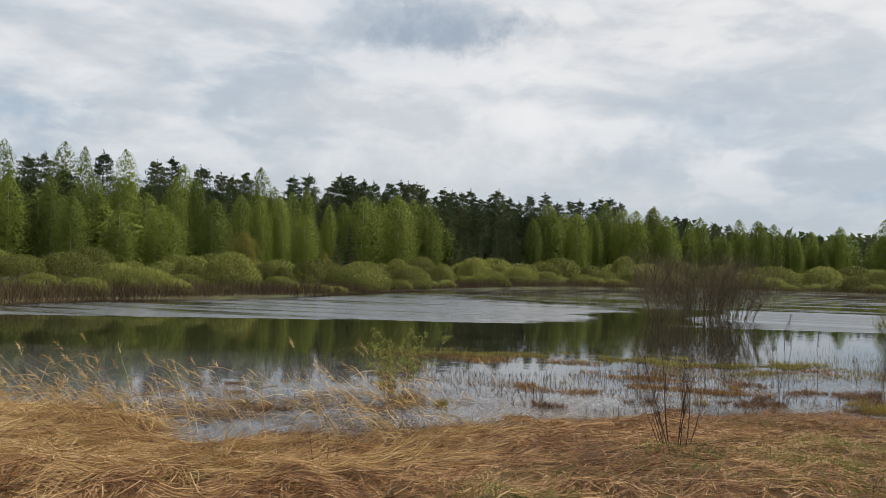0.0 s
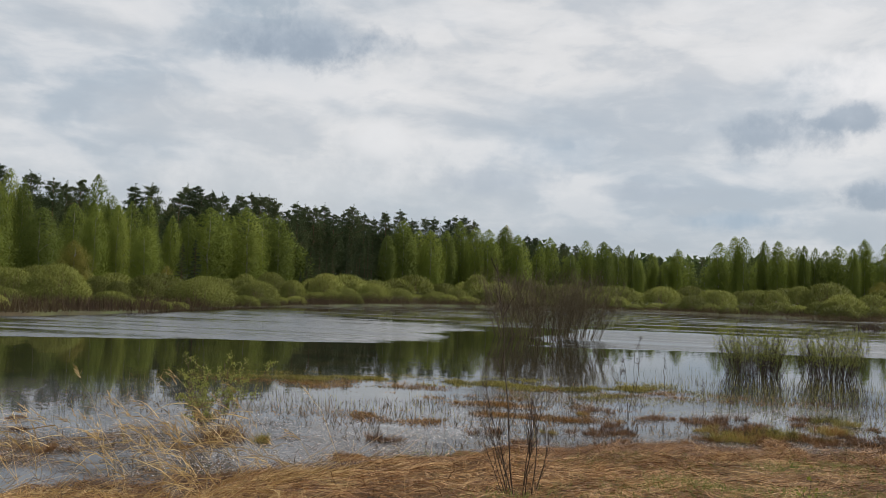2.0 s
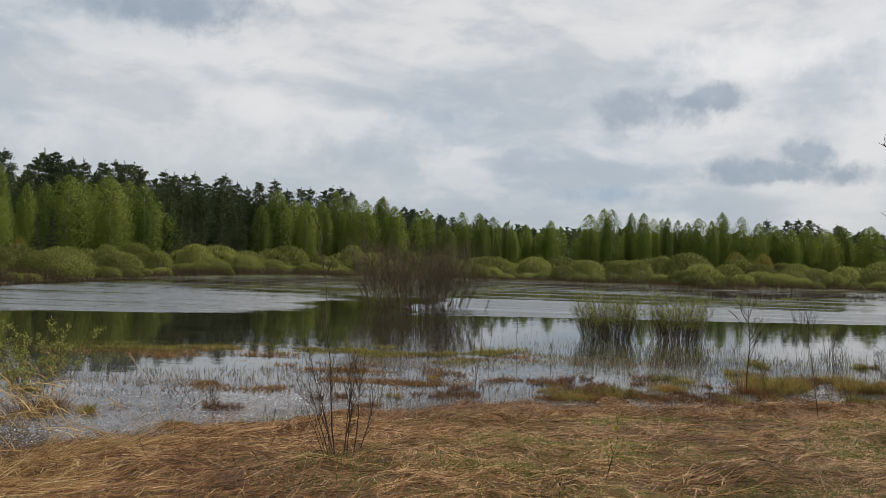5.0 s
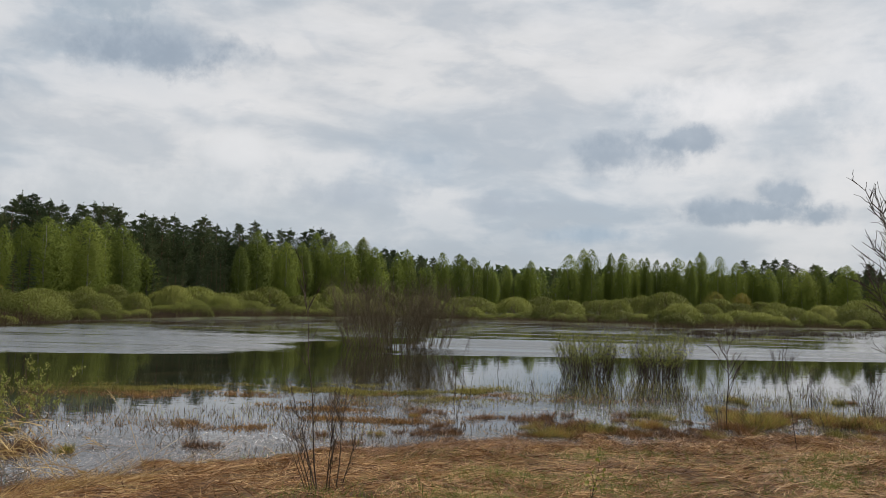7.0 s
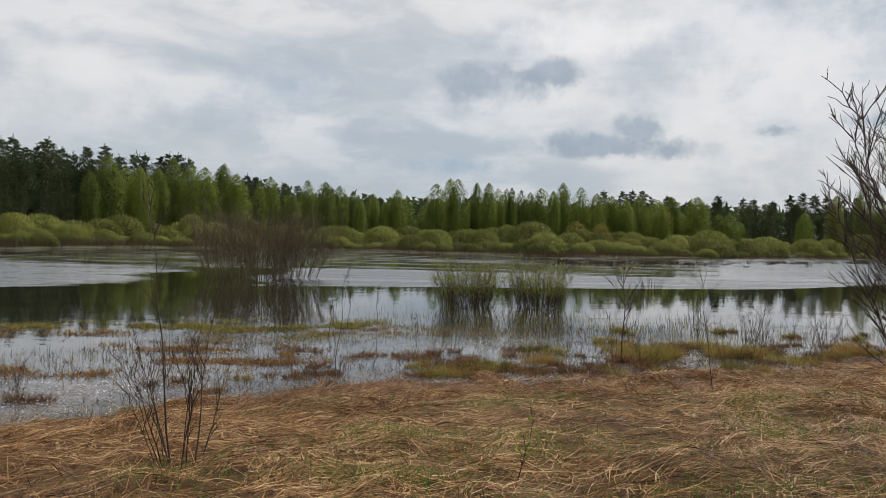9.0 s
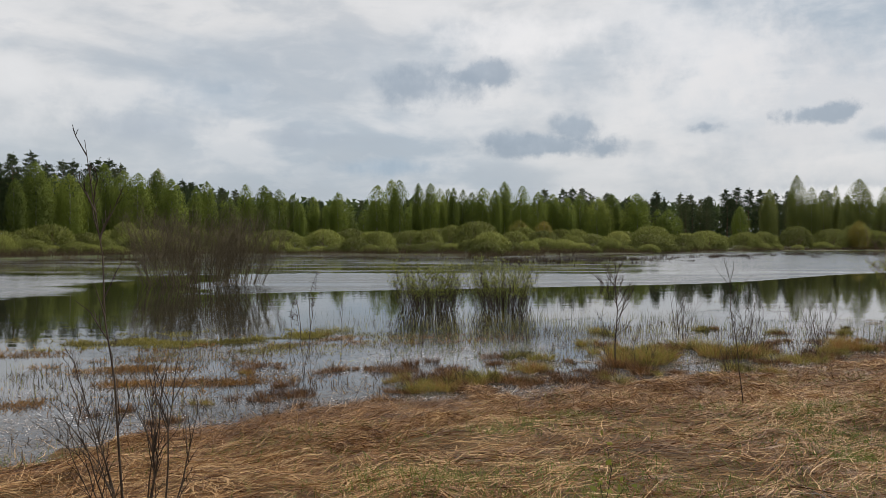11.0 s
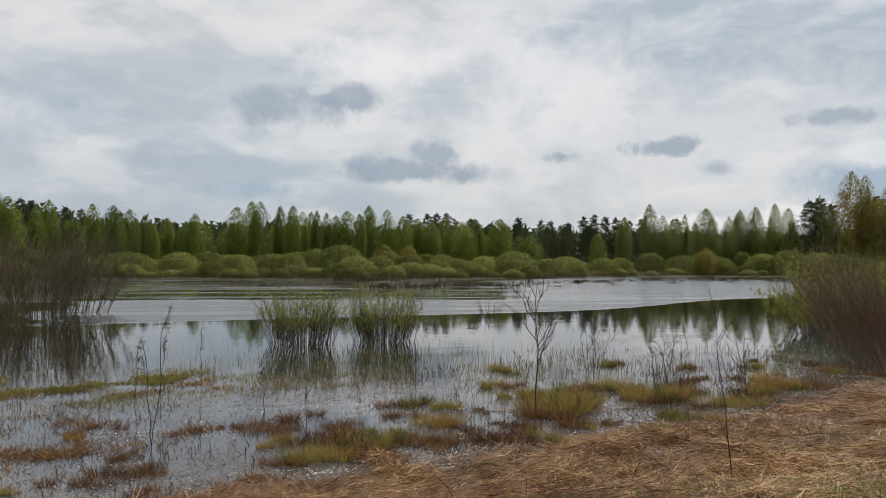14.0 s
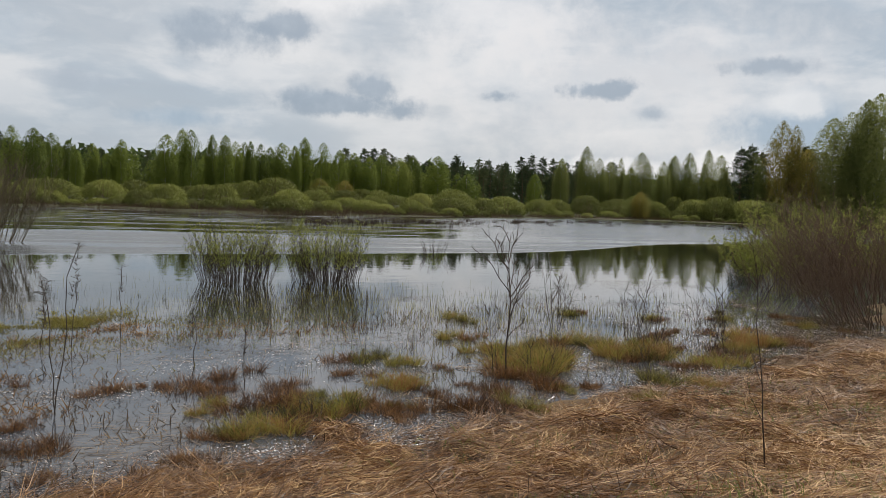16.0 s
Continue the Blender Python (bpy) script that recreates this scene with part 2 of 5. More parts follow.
M_DROWNED = blade_material("drowned_sedge", [(0.0, (0.03, 0.022, 0.016)), (1.0, (0.09, 0.065, 0.042))], 0.8, 0.1, 0.15)
M_BIRCH_BARK = bark_material("birch_bark", (0.55, 0.53, 0.48), (0.10, 0.09, 0.08), 5.0, 1.6)
M_PINE_BARK = bark_material("pine_bark", (0.20, 0.105, 0.06), (0.07, 0.05, 0.04))
M_TWIG = bark_material("dark_twigs", (0.042, 0.030, 0.024), (0.085, 0.064, 0.048), 14.0)
M_RED_TWIG = bark_material("reddish_twigs", (0.105, 0.070, 0.050), (0.18, 0.125, 0.082), 14.0)


def ground_material():
    m, nt = material("ground_cover")
    place = node(nt, "ShaderNodeNewGeometry").outputs["Position"]
    mp = node(nt, "ShaderNodeMapping", {0: place, 2: (0, 0, 0.5), 3: (3.0, 22.0, 1.0)})
    warp = node(nt, "ShaderNodeTexNoise", {"Vector": place, "Scale": 1.3, "Detail": 3.0})
    bent = node(nt, "ShaderNodeVectorMath", {0: mp.outputs[0], 1: node(nt, "ShaderNodeVectorMath", {0: warp.outputs["Color"], 1: (9, 9, 0)}, operation="MULTIPLY").outputs[0]}, operation="ADD").outputs[0]
    lay = node(nt, "ShaderNodeTexNoise", {"Vector": bent, "Scale": 2.0, "Detail": 7.0, "Roughness": 0.7}).outputs[0]
    big = node(nt, "ShaderNodeTexNoise", {"Vector": place, "Scale": 0.7, "Detail": 4.0}).outputs[0]
    col = blend(nt, step_between(nt, lay, 0.3, 0.72), (0.045, 0.025, 0.010), (0.20, 0.115, 0.042))
    col = blend(nt, maths(nt, "MULTIPLY", step_between(nt, big, 0.5, 0.75), 0.5), col, (0.13, 0.13, 0.045))
    # woodland floor far off
    ln = node(nt, "ShaderNodeVectorMath", {0: place}, operation="LENGTH").outputs["Value"]
    moss = blend(nt, step_between(nt, big, 0.35, 0.65), (0.045, 0.04, 0.02), (0.07, 0.085, 0.03))
    col = blend(nt, step_between(nt, ln, 30.0, 45.0), col, moss)
    bump = node(nt, "ShaderNodeBump", {"Strength": 0.9, "Distance": 0.03, "Height": lay})
    d = node(nt, "ShaderNodeBsdfPrincipled", {"Base Color": col, "Roughness": 0.8, "Specular IOR Level": 0.25, "Normal": bump.outputs[0]})
    finish(nt, d.outputs[0])
    return m


def water_material():
    """Dark bog water: calm near the bank, ruffled by wind in long bands further out."""
    m, nt = material("bog_water")
    place = node(nt, "ShaderNodeNewGeometry").outputs["Position"]
    s = node(nt, "ShaderNodeSeparateXYZ", {0: place})
    x, y = s.outputs[0], s.outputs[1]
    stretch = node(nt, "ShaderNodeMapping", {0: place, 3: (0.028, 0.14, 1.0)})
    band = node(nt, "ShaderNodeTexNoise", {"Vector": stretch.outputs[0], "Scale": 1.0, "Detail": 6.0, "Roughness": 0.62, "Distortion": 0.4}).outputs[0]
    rag = maths(nt, "MULTIPLY", maths(nt, "SUBTRACT", band, 0.5), 14.0)
    y2 = maths(nt, "ADD", y, rag)
    # left reach: ruffled beyond a slanting rim; right reach: from 29 m out; dark calm water with streaks between
    left = maths(nt, "MULTIPLY", step_between(nt, maths(nt, "SUBTRACT", maths(nt, "ADD", y, maths(nt, "MULTIPLY", rag, 0.25)), maths(nt, "MULTIPLY", x, 0.5)), 30.2, 31.0), step_between(nt, maths(nt, "ADD", x, maths(nt, "MULTIPLY", rag, 0.6)), -5.5, -8.5))
    left = maths(nt, "MULTIPLY", left, step_between(nt, maths(nt, "ADD", y2, maths(nt, "MULTIPLY", x, 1.1)), 34.0, 22.0))
    slant = maths(nt, "SUBTRACT", maths(nt, "ADD", y, maths(nt, "MULTIPLY", rag, 0.16)), maths(nt, "ADD", maths(nt, "MULTIPLY", x, 0.2), maths(nt, "MULTIPLY", step_between(nt, x, 14.0, 30.0), 5.6)))
    near_rim = step_between(nt, slant, 28.6, 29.3)
    right = maths(nt, "MULTIPLY", near_rim, step_between(nt, maths(nt, "ADD", maths(nt, "MULTIPLY", rag, 1.1), maths(nt, "SUBTRACT", x, maths(nt, "MULTIPLY", y, 0.34))), 0.0, 12.0))
    mid = maths(nt, "MULTIPLY", near_rim, step_between(nt, y2, 43.0, 38.0))
    mid = maths(nt, "MULTIPLY", mid, step_between(nt, maths(nt, "ADD", x, maths(nt, "MULTIPLY", rag, 0.5)), -3.5, -1.0))
    wind = maths(nt, "MAXIMUM", maths(nt, "MAXIMUM", left, right), mid)
    thin = node(nt, "ShaderNodeMapping", {0: place, 3: (0.07, 0.75, 1.0)})
    lines = node(nt, "ShaderNodeTexNoise", {"Vector": thin.outputs[0], "Scale": 1.0, "Detail": 5.0, "Roughness": 0.65}).outputs[0]
    streak = maths(nt, "MULTIPLY", step_between(nt, band, 0.62, 0.55), step_between(nt, lines, 0.62, 0.47))
    stray = maths(nt, "MULTIPLY", step_between(nt, lines, 0.52, 0.60), step_between(nt, y, 36.0, 50.0))
    wind = maths(nt, "MULTIPLY", wind, maths(nt, "ADD", 0.42, maths(nt, "MULTIPLY", streak, 0.58)))
    wind = maths(nt, "MAXIMUM", wind, maths(nt, "MULTIPLY", stray, 0.8))
    rip = node(nt, "ShaderNodeMapping", {0: place, 3: (2.2, 4.5, 1.0)})
    waves = node(nt, "ShaderNodeTexNoise", {"Vector": rip.outputs[0], "Scale": 1.0, "Detail": 3.0, "Roughness": 0.55}).outputs[0]
    chop = node(nt, "ShaderNodeMapping", {0: place, 3: (5.0, 11.0, 1.0)})
    crisp = node(nt, "ShaderNodeTexNoise", {"Vector": chop.outputs[0], "Scale": 1.0, "Detail": 2.0}).outputs[0]
    swell = node(nt, "ShaderNodeMapping", {0: place, 3: (0.5, 1.4, 1.0)})
    slow = node(nt, "ShaderNodeTexNoise", {"Vector": swell.outputs[0], "Scale": 1.0, "Detail": 2.0}).outputs[0]
    high = maths(nt, "ADD", maths(nt, "MULTIPLY", waves, maths(nt, "ADD", 0.0010, maths(nt, "MULTIPLY", wind, 0.014))), maths(nt, "MULTIPLY", slow, 0.0018))
    high = maths(nt, "ADD", high, maths(nt, "MULTIPLY", crisp, maths(nt, "MULTIPLY", wind, 0.008)))
    bump = node(nt, "ShaderNodeBump", {"Strength": 1.0, "Distance": 1.0, "Height": high})
    # wind-driven ripples lean one way
    lean = node(nt, "ShaderNodeVectorMath", {0: node(nt, "ShaderNodeCombineXYZ", {1: maths(nt, "MULTIPLY", wind, -0.115)}).outputs[0], 1: bump.outputs[0]}, operation="ADD")
    lean = node(nt, "ShaderNodeVectorMath", {0: lean.outputs[0]}, operation="NORMALIZE")
    rough = maths(nt, "ADD", 0.015, maths(nt, "MULTIPLY", wind, 0.12))
    murk = node(nt, "ShaderNodeTexNoise", {"Vector": place, "Scale": 0.8, "Detail": 4.0}).outputs[0]
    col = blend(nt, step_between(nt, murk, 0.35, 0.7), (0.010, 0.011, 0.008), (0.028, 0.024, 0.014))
    # shallows: pale silt, with a bluish sky sheen mixed into the base colour
    silt_sheen = blend(nt, step_between(nt, murk, 0.35, 0.7), (0.045, 0.051, 0.062), (0.076, 0.080, 0.087))
    col = blend(nt, step_between(nt, maths(nt, "SUBTRACT", y, maths(nt, "MULTIPLY", x, 0.35)), 19.0, 13.5), col, silt_sheen)
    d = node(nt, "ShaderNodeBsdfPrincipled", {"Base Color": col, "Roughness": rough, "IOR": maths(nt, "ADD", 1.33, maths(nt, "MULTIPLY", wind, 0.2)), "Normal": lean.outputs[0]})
    finish(nt, d.outputs[0])
    return m


M_GROUND, M_WATER = ground_material(), water_material()


# ---- mesh helpers ----
def mesh_of(name, verts, faces, mat, smooth=False):
    """A mesh from an array of places and an array of triangles or quads."""
    verts, faces = np.asarray(verts, np.float32).reshape(-1, 3), np.asarray(faces, np.int32)
    me = bpy.data.meshes.new(name)
    n, k = faces.shape
    me.vertices.add(len(verts))
    me.vertices.foreach_set("co", verts.ravel())
    me.loops.add(n * k)
    me.loops.foreach_set("vertex_index", faces.ravel())
    me.polygons.add(n)
    me.polygons.foreach_set("loop_start", np.arange(0, n * k, k, dtype=np.int32))
    if smooth:
        me.polygons.foreach_set("use_smooth", np.ones(n, bool))
    me.materials.append(mat)
    me.update(calc_edges=True)
    me.validate()
    return me


def crown_of(verts, outward, mat, g, loose=0.25):
    """A crown of loose triangles whose shading follows the crown's round surface."""
    tri = np.asarray(verts).reshape(-1, 3, 3)
    n = np.cross(tri[:, 1] - tri[:, 0], tri[:, 2] - tri[:, 0])
    turn = np.sum(n * outward, -1) < 0
    tri[turn] = tri[turn][:, ::-1]
    me = mesh_of("crown", tri.reshape(-1, 3), np.arange(3 * len(tri)).reshape(-1, 3), mat, True)
    nr = unit(unit(outward) + g.normal(size=outward.shape) * loose)
    me.normals_split_custom_set_from_vertices(np.repeat(nr, 3, 0).tolist())
    return me


def unit(v):
    return v / np.maximum(np.linalg.norm(v, axis=-1, keepdims=True), 1e-9)


def strips(paths, width, side=None, taper=True):
    """Flat tapering blades along paths (n, k, 3): places and quads."""
    n, k, _ = paths.shape
    run = unit(paths[:, -1] - paths[:, 0])
    if side is None:
        side = unit(np.cross(run, np.random.normal(size=(n, 3))))
    w = np.asarray(width).reshape(-1, 1) * (np.linspace(1, 0.25, k) if taper else np.ones(k))[None, :] * 0.5
    off = side[:, None, :] * w[:, :, None]
    v = np.stack([paths - off, paths + off], 2).reshape(-1, 3)
    i = (np.arange(n)[:, None] * k + np.arange(k - 1)[None, :]).ravel() * 2
    return v, np.stack([i, i + 1, i + 3, i + 2], 1)


def tubes(paths, radius, sides=4):
    """Round stems along paths (n, k, 3) with radius (n, k): places and quads."""
    n, k, _ = paths.shape
    run = unit(paths[:, -1] - paths[:, 0] + 1e-6)
    ref = np.where(np.abs(run[:, 2:3]) > 0.9, np.array([[1.0, 0, 0]]), np.array([[0, 0, 1.0]]))
    a = unit(np.cross(run, ref))
    b = np.cross(run, a)
    ang = np.arange(sides) * 2 * np.pi / sides
    ring = a[:, None, :] * np.cos(ang)[None, :, None] + b[:, None, :] * np.sin(ang)[None, :, None]
    v = paths[:, :, None, :] + ring[:, None, :, :] * radius[:, :, None, None]
    base = (np.arange(n)[:, None] * k + np.arange(k - 1)[None, :]).reshape(-1, 1) * sides
    j = np.arange(sides)[None, :]
    j2 = (j + 1) % sides
    f = np.stack([base + j, base + j2, base + sides + j2, base + sides + j], -1).reshape(-1, 4)
    return v.reshape(-1, 3), f


def join(*pieces):
    vs, fs, n = [], [], 0
    for v, f in pieces:
        vs.append(v)
        fs.append(f + n)
        n += len(v)
    return np.concatenate(vs), np.concatenate(fs)


def leaves(at, length, width, droop=0.5, rng=np.random, quads=False):
    """Small leaf sprays, each a pointed lozenge, at places (n, 3)."""
    n = len(at)
    d = unit(rng.normal(size=(n, 3)) + np.array([0, 0, -droop]))
    s = unit(np.cross(d, rng.normal(size=(n, 3))))
    L, W = np.asarray(length).reshape(-1, 1) * rng.uniform(0.7, 1.3, (n, 1)), np.asarray(width).reshape(-1, 1) * rng.uniform(0.7, 1.3, (n, 1))
    if not quads:
        v = np.stack([at - s * W * 0.5, at + s * W * 0.5, at + d * L], 1).reshape(-1, 3)
        return v, np.arange(3 * n).reshape(-1, 3)
    v = np.stack([at, at + d * L * 0.5 - s * W * 0.5, at + d * L, at + d * L * 0.45 + s * W * 0.5], 1).reshape(-1, 3)
    return v, np.arange(4 * n).reshape(-1, 4)


def arcs(base, ahead, length, rise, k=5, sag=0.0, wob=0.06, rng=np.random):
    """Bent paths from base along ahead (n, 3); rise lifts and sag drops the tip."""
    n = len(base)
    t = np.linspace(0, 1, k)[None, :, None]
    L = np.asarray(length).reshape(-1, 1, 1)
    up = np.zeros((1, 1, 3))
    up[..., 2] = 1
    p = base[:, None, :] + ahead[:, None, :] * L * t + up * L * (np.asarray(rise).reshape(-1, 1, 1) * t - np.asarray(sag).reshape(-1, 1, 1) * t * t)
    jig = rng.normal(size=(n, k, 3)) * L * wob
    jig[:, 0] = 0
    return p + jig * t


def part(name, data, parent, label=""):
    ob = new(name, data)
    ob.parent = parent
    return tagged(ob, label)


def rest(name, m, label, category, group=""):
    ob = new(name)
    ob.matrix_basis = m
    ob.empty_display_size = 0.3
    return tagged(ob, label, category, group)


# ---- the lie of the land ----
SHORE = [(-180, 14), (-100, 14), (-75, 18), (-62, 30), (-50, 36), (-43, 39), (-38, 41), (-31, 45), (-24, 56), (-17, 70), (-12, 77), (-5, 84), (4, 85), (14, 82), (20, 90), (26, 102), (32, 130), (39, 148), (44, 148), (50, 146), (54, 118), (60, 52), (70, 24), (100, 14), (180, 14)]
WOOD = [(-60, 62), (-42, 62), (-31, 70), (-22, 85), (-12, 108), (0, 126), (8, 130), (15, 134), (24, 140), (33, 158), (40, 160), (46, 158), (54, 158)]
BANK = [(-60, 2.6), (-16, 5.2), (-9, 7.2), (-6.6, 8.0), (-5.2, 8.0), (-4.4, 7.8), (-3.6, 8.3), (-2.8, 9.2), (-2.1, 9.8), (-1.3, 10.35), (-0.5, 10.85), (0.5, 11.1), (1.3, 11.35), (2.0, 11.6), (3.1, 11.9), (4.4, 12.15), (6.0, 12.6), (8.0, 13.3), (10.0, 14.3), (14, 17.6), (30, 22.2), (60, 24.2)]


def shore_at(a):
    return np.interp(a, [p[0] for p in SHORE], [p[1] for p in SHORE])


def wood_at(a):
    return np.interp(a, [p[0] for p in WOOD], [p[1] for p in WOOD])


def soft_noise(x, y, scale, seed, octaves=4):
    """Smooth fractal value noise, about -1 to 1; scale is in waves to 6 m."""
    x, y = np.asarray(x, float) * scale / 3.2 + seed * 17.3, np.asarray(y, float) * scale / 3.2 - seed * 9.1
    out, amp = np.zeros(np.broadcast(x, y).shape), 1.0
    for o in range(octaves):
        xi, yi = np.floor(x), np.floor(y)
        u, v = x - xi, y - yi
        u, v = u * u * (3 - 2 * u), v * v * (3 - 2 * v)
        c = []
        for i in (0, 1):
            for j in (0, 1):
                q = np.sin((xi + i) * 127.1 + (yi + j) * 311.7 + seed * 74.7 + o * 19.3) * 43758.5453
                c.append((q - np.floor(q)) * 2 - 1)
        out = out + amp * (c[0] * (1 - u) * (1 - v) + c[1] * (1 - u) * v + c[2] * u * (1 - v) + c[3] * u * v)
        x, y, amp = x * 2.03 + 5.2, y * 2.03 + 1.7, amp * 0.52
    return out * 1.15


def bank_depth(x, y):
    """How far a place lies up the near bank (negative: out in the water)."""
    x, y = np.asarray(x, float), np.asarray(y, float)
    return np.interp(x, [p[0] for p in BANK], [p[1] for p in BANK]) + 0.25 * soft_noise(x, y, 1.6, 3) - y


POOLS = [(5.85, 13.0, 0.55, 0.2), (7.35, 13.35, 0.6, 0.2), (4.7, 12.75, 0.5, 0.2), (3.9, 12.35, 0.45, 0.2), (8.3, 13.75, 0.5, 0.2), (3.1, 12.3, 0.4, 0.2), (6.6, 13.0, 0.35, 0.15)]


def pool_at(x, y):
    """1 in the small pools between the tussocks and the bank, 0 outside."""
    d = np.min([((x - cx - 0.35 * (y - cy)) / rx) ** 2 + ((y - cy) / ry) ** 2 for cx, cy, rx, ry in POOLS], axis=0)
    return np.clip(1.6 - d + 0.6 * soft_noise(x, y, 4.0, 91, 2), 0, 1)


def ground_height(x, y):
    x, y = np.asarray(x, float), np.asarray(y, float)
    s = bank_depth(x, y)
    near = np.where(s > 0, 0.010 + 0.31 * (1 - np.exp(-(np.maximum(s - 0.2, 0) / 2.2) ** 1.5)) + 0.004 * s, -0.045 - 0.5 * (1 - np.exp(np.minimum(s, 0) / 6.0)))
    zone = np.clip(1 + s / 4.5, 0, 1)
    near = near + (0.03 * soft_noise(x, y, 2.2, 11) + 0.022 * soft_noise(x, y, 6.0, 12) + 0.016 * soft_noise(x, y, 13.0, 13)) * zone
    pools = np.clip(soft_noise(x, y * 1.4, 2.3, 14, 2) + 0.05, 0, 1) * np.clip((-2.6 - x) / 1.5, 0, 1) * np.clip((2.6 - s) / 1.0, 0, 1) * np.clip(1 + s / 2.0, 0, 1)
    near = near - 0.40 * pools
    near = near - 0.16 * pool_at(x, y) * (near > -0.1)
    r, a = np.hypot(x, y - 2), np.degrees(np.arctan2(x, y - 2))
    o = r - shore_at(a) - 1.5 * soft_noise(x, y, 0.22, 5)
    far = np.where(o > 0, 0.10 + 0.02 * np.minimum(o, 10) + 0.025 * np.clip(o - 10, 0, 80) + 0.15 * soft_noise(x, y, 0.15, 6) * np.clip(o / 10, 0, 1), -0.5)
    return np.maximum(near, far)


def build_ground():
    rr = np.concatenate([np.linspace(0, 16, 84), np.linspace(16.4, 60, 36), np.linspace(61, 200, 46), [230, 280, 350, 500, 800, 1400, 2600]])
    na = 280
    aa = np.linspace(0, 2 * np.pi, na, endpoint=False)
    R, A = np.meshgrid(rr, aa, indexing="ij")
    X, Y = R * np.sin(A), R * np.cos(A) + 4
    v = np.stack([X, Y, ground_height(X, Y)], -1).reshape(-1, 3)
    i = (np.arange(len(rr) - 1)[:, None] * na + np.arange(na)[None, :])
    j = (np.arange(len(rr) - 1)[:, None] * na + (np.arange(na)[None, :] + 1) % na)
    f = np.stack([i, j, j + na, i + na], -1).reshape(-1, 4)
    tagged(new("ground", mesh_of("ground", v, f, M_GROUND, True)), "low bank of flattened dead grass sloping into water", "ground", kind="structure")
    n = 96
    a = np.linspace(0, 2 * np.pi, n, endpoint=False)
    ring = np.stack([np.sin(a) * 190, np.cos(a) * 190 + 4, np.zeros(n)], -1)
    inner = np.stack([np.sin(a) * 0.5, np.cos(a) * 0.5 + 4, np.zeros(n)], -1)
    k = np.arange(n)
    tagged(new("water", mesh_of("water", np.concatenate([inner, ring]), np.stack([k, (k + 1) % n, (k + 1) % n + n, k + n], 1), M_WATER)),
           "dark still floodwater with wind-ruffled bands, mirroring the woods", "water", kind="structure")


build_ground()


# ---- woods and shore bushes ----
def shingles(at, outward, length, width, g, rough=0.45, hang=1.0):
    """Leaf sprays that hang over the crown's surface like shingles: places and triangles."""
    n = len(at)
    nrm = unit(outward + g.normal(size=(n, 3)) * rough)
    down = np.array([[0, 0, -hang]]) + g.normal(size=(n, 3)) * 0.45
    d = unit(down - nrm * np.sum(down * nrm, -1, keepdims=True))
    s = np.cross(nrm, d)
    L, W = length * g.uniform(0.6, 1.4, (n, 1)), width * g.uniform(0.6, 1.4, (n, 1))
    v = np.stack([at - s * W * 0.5, at + s * W * 0.5, at + d * L], 1).reshape(-1, 3)
    return v, np.arange(3 * n).reshape(-1, 3)


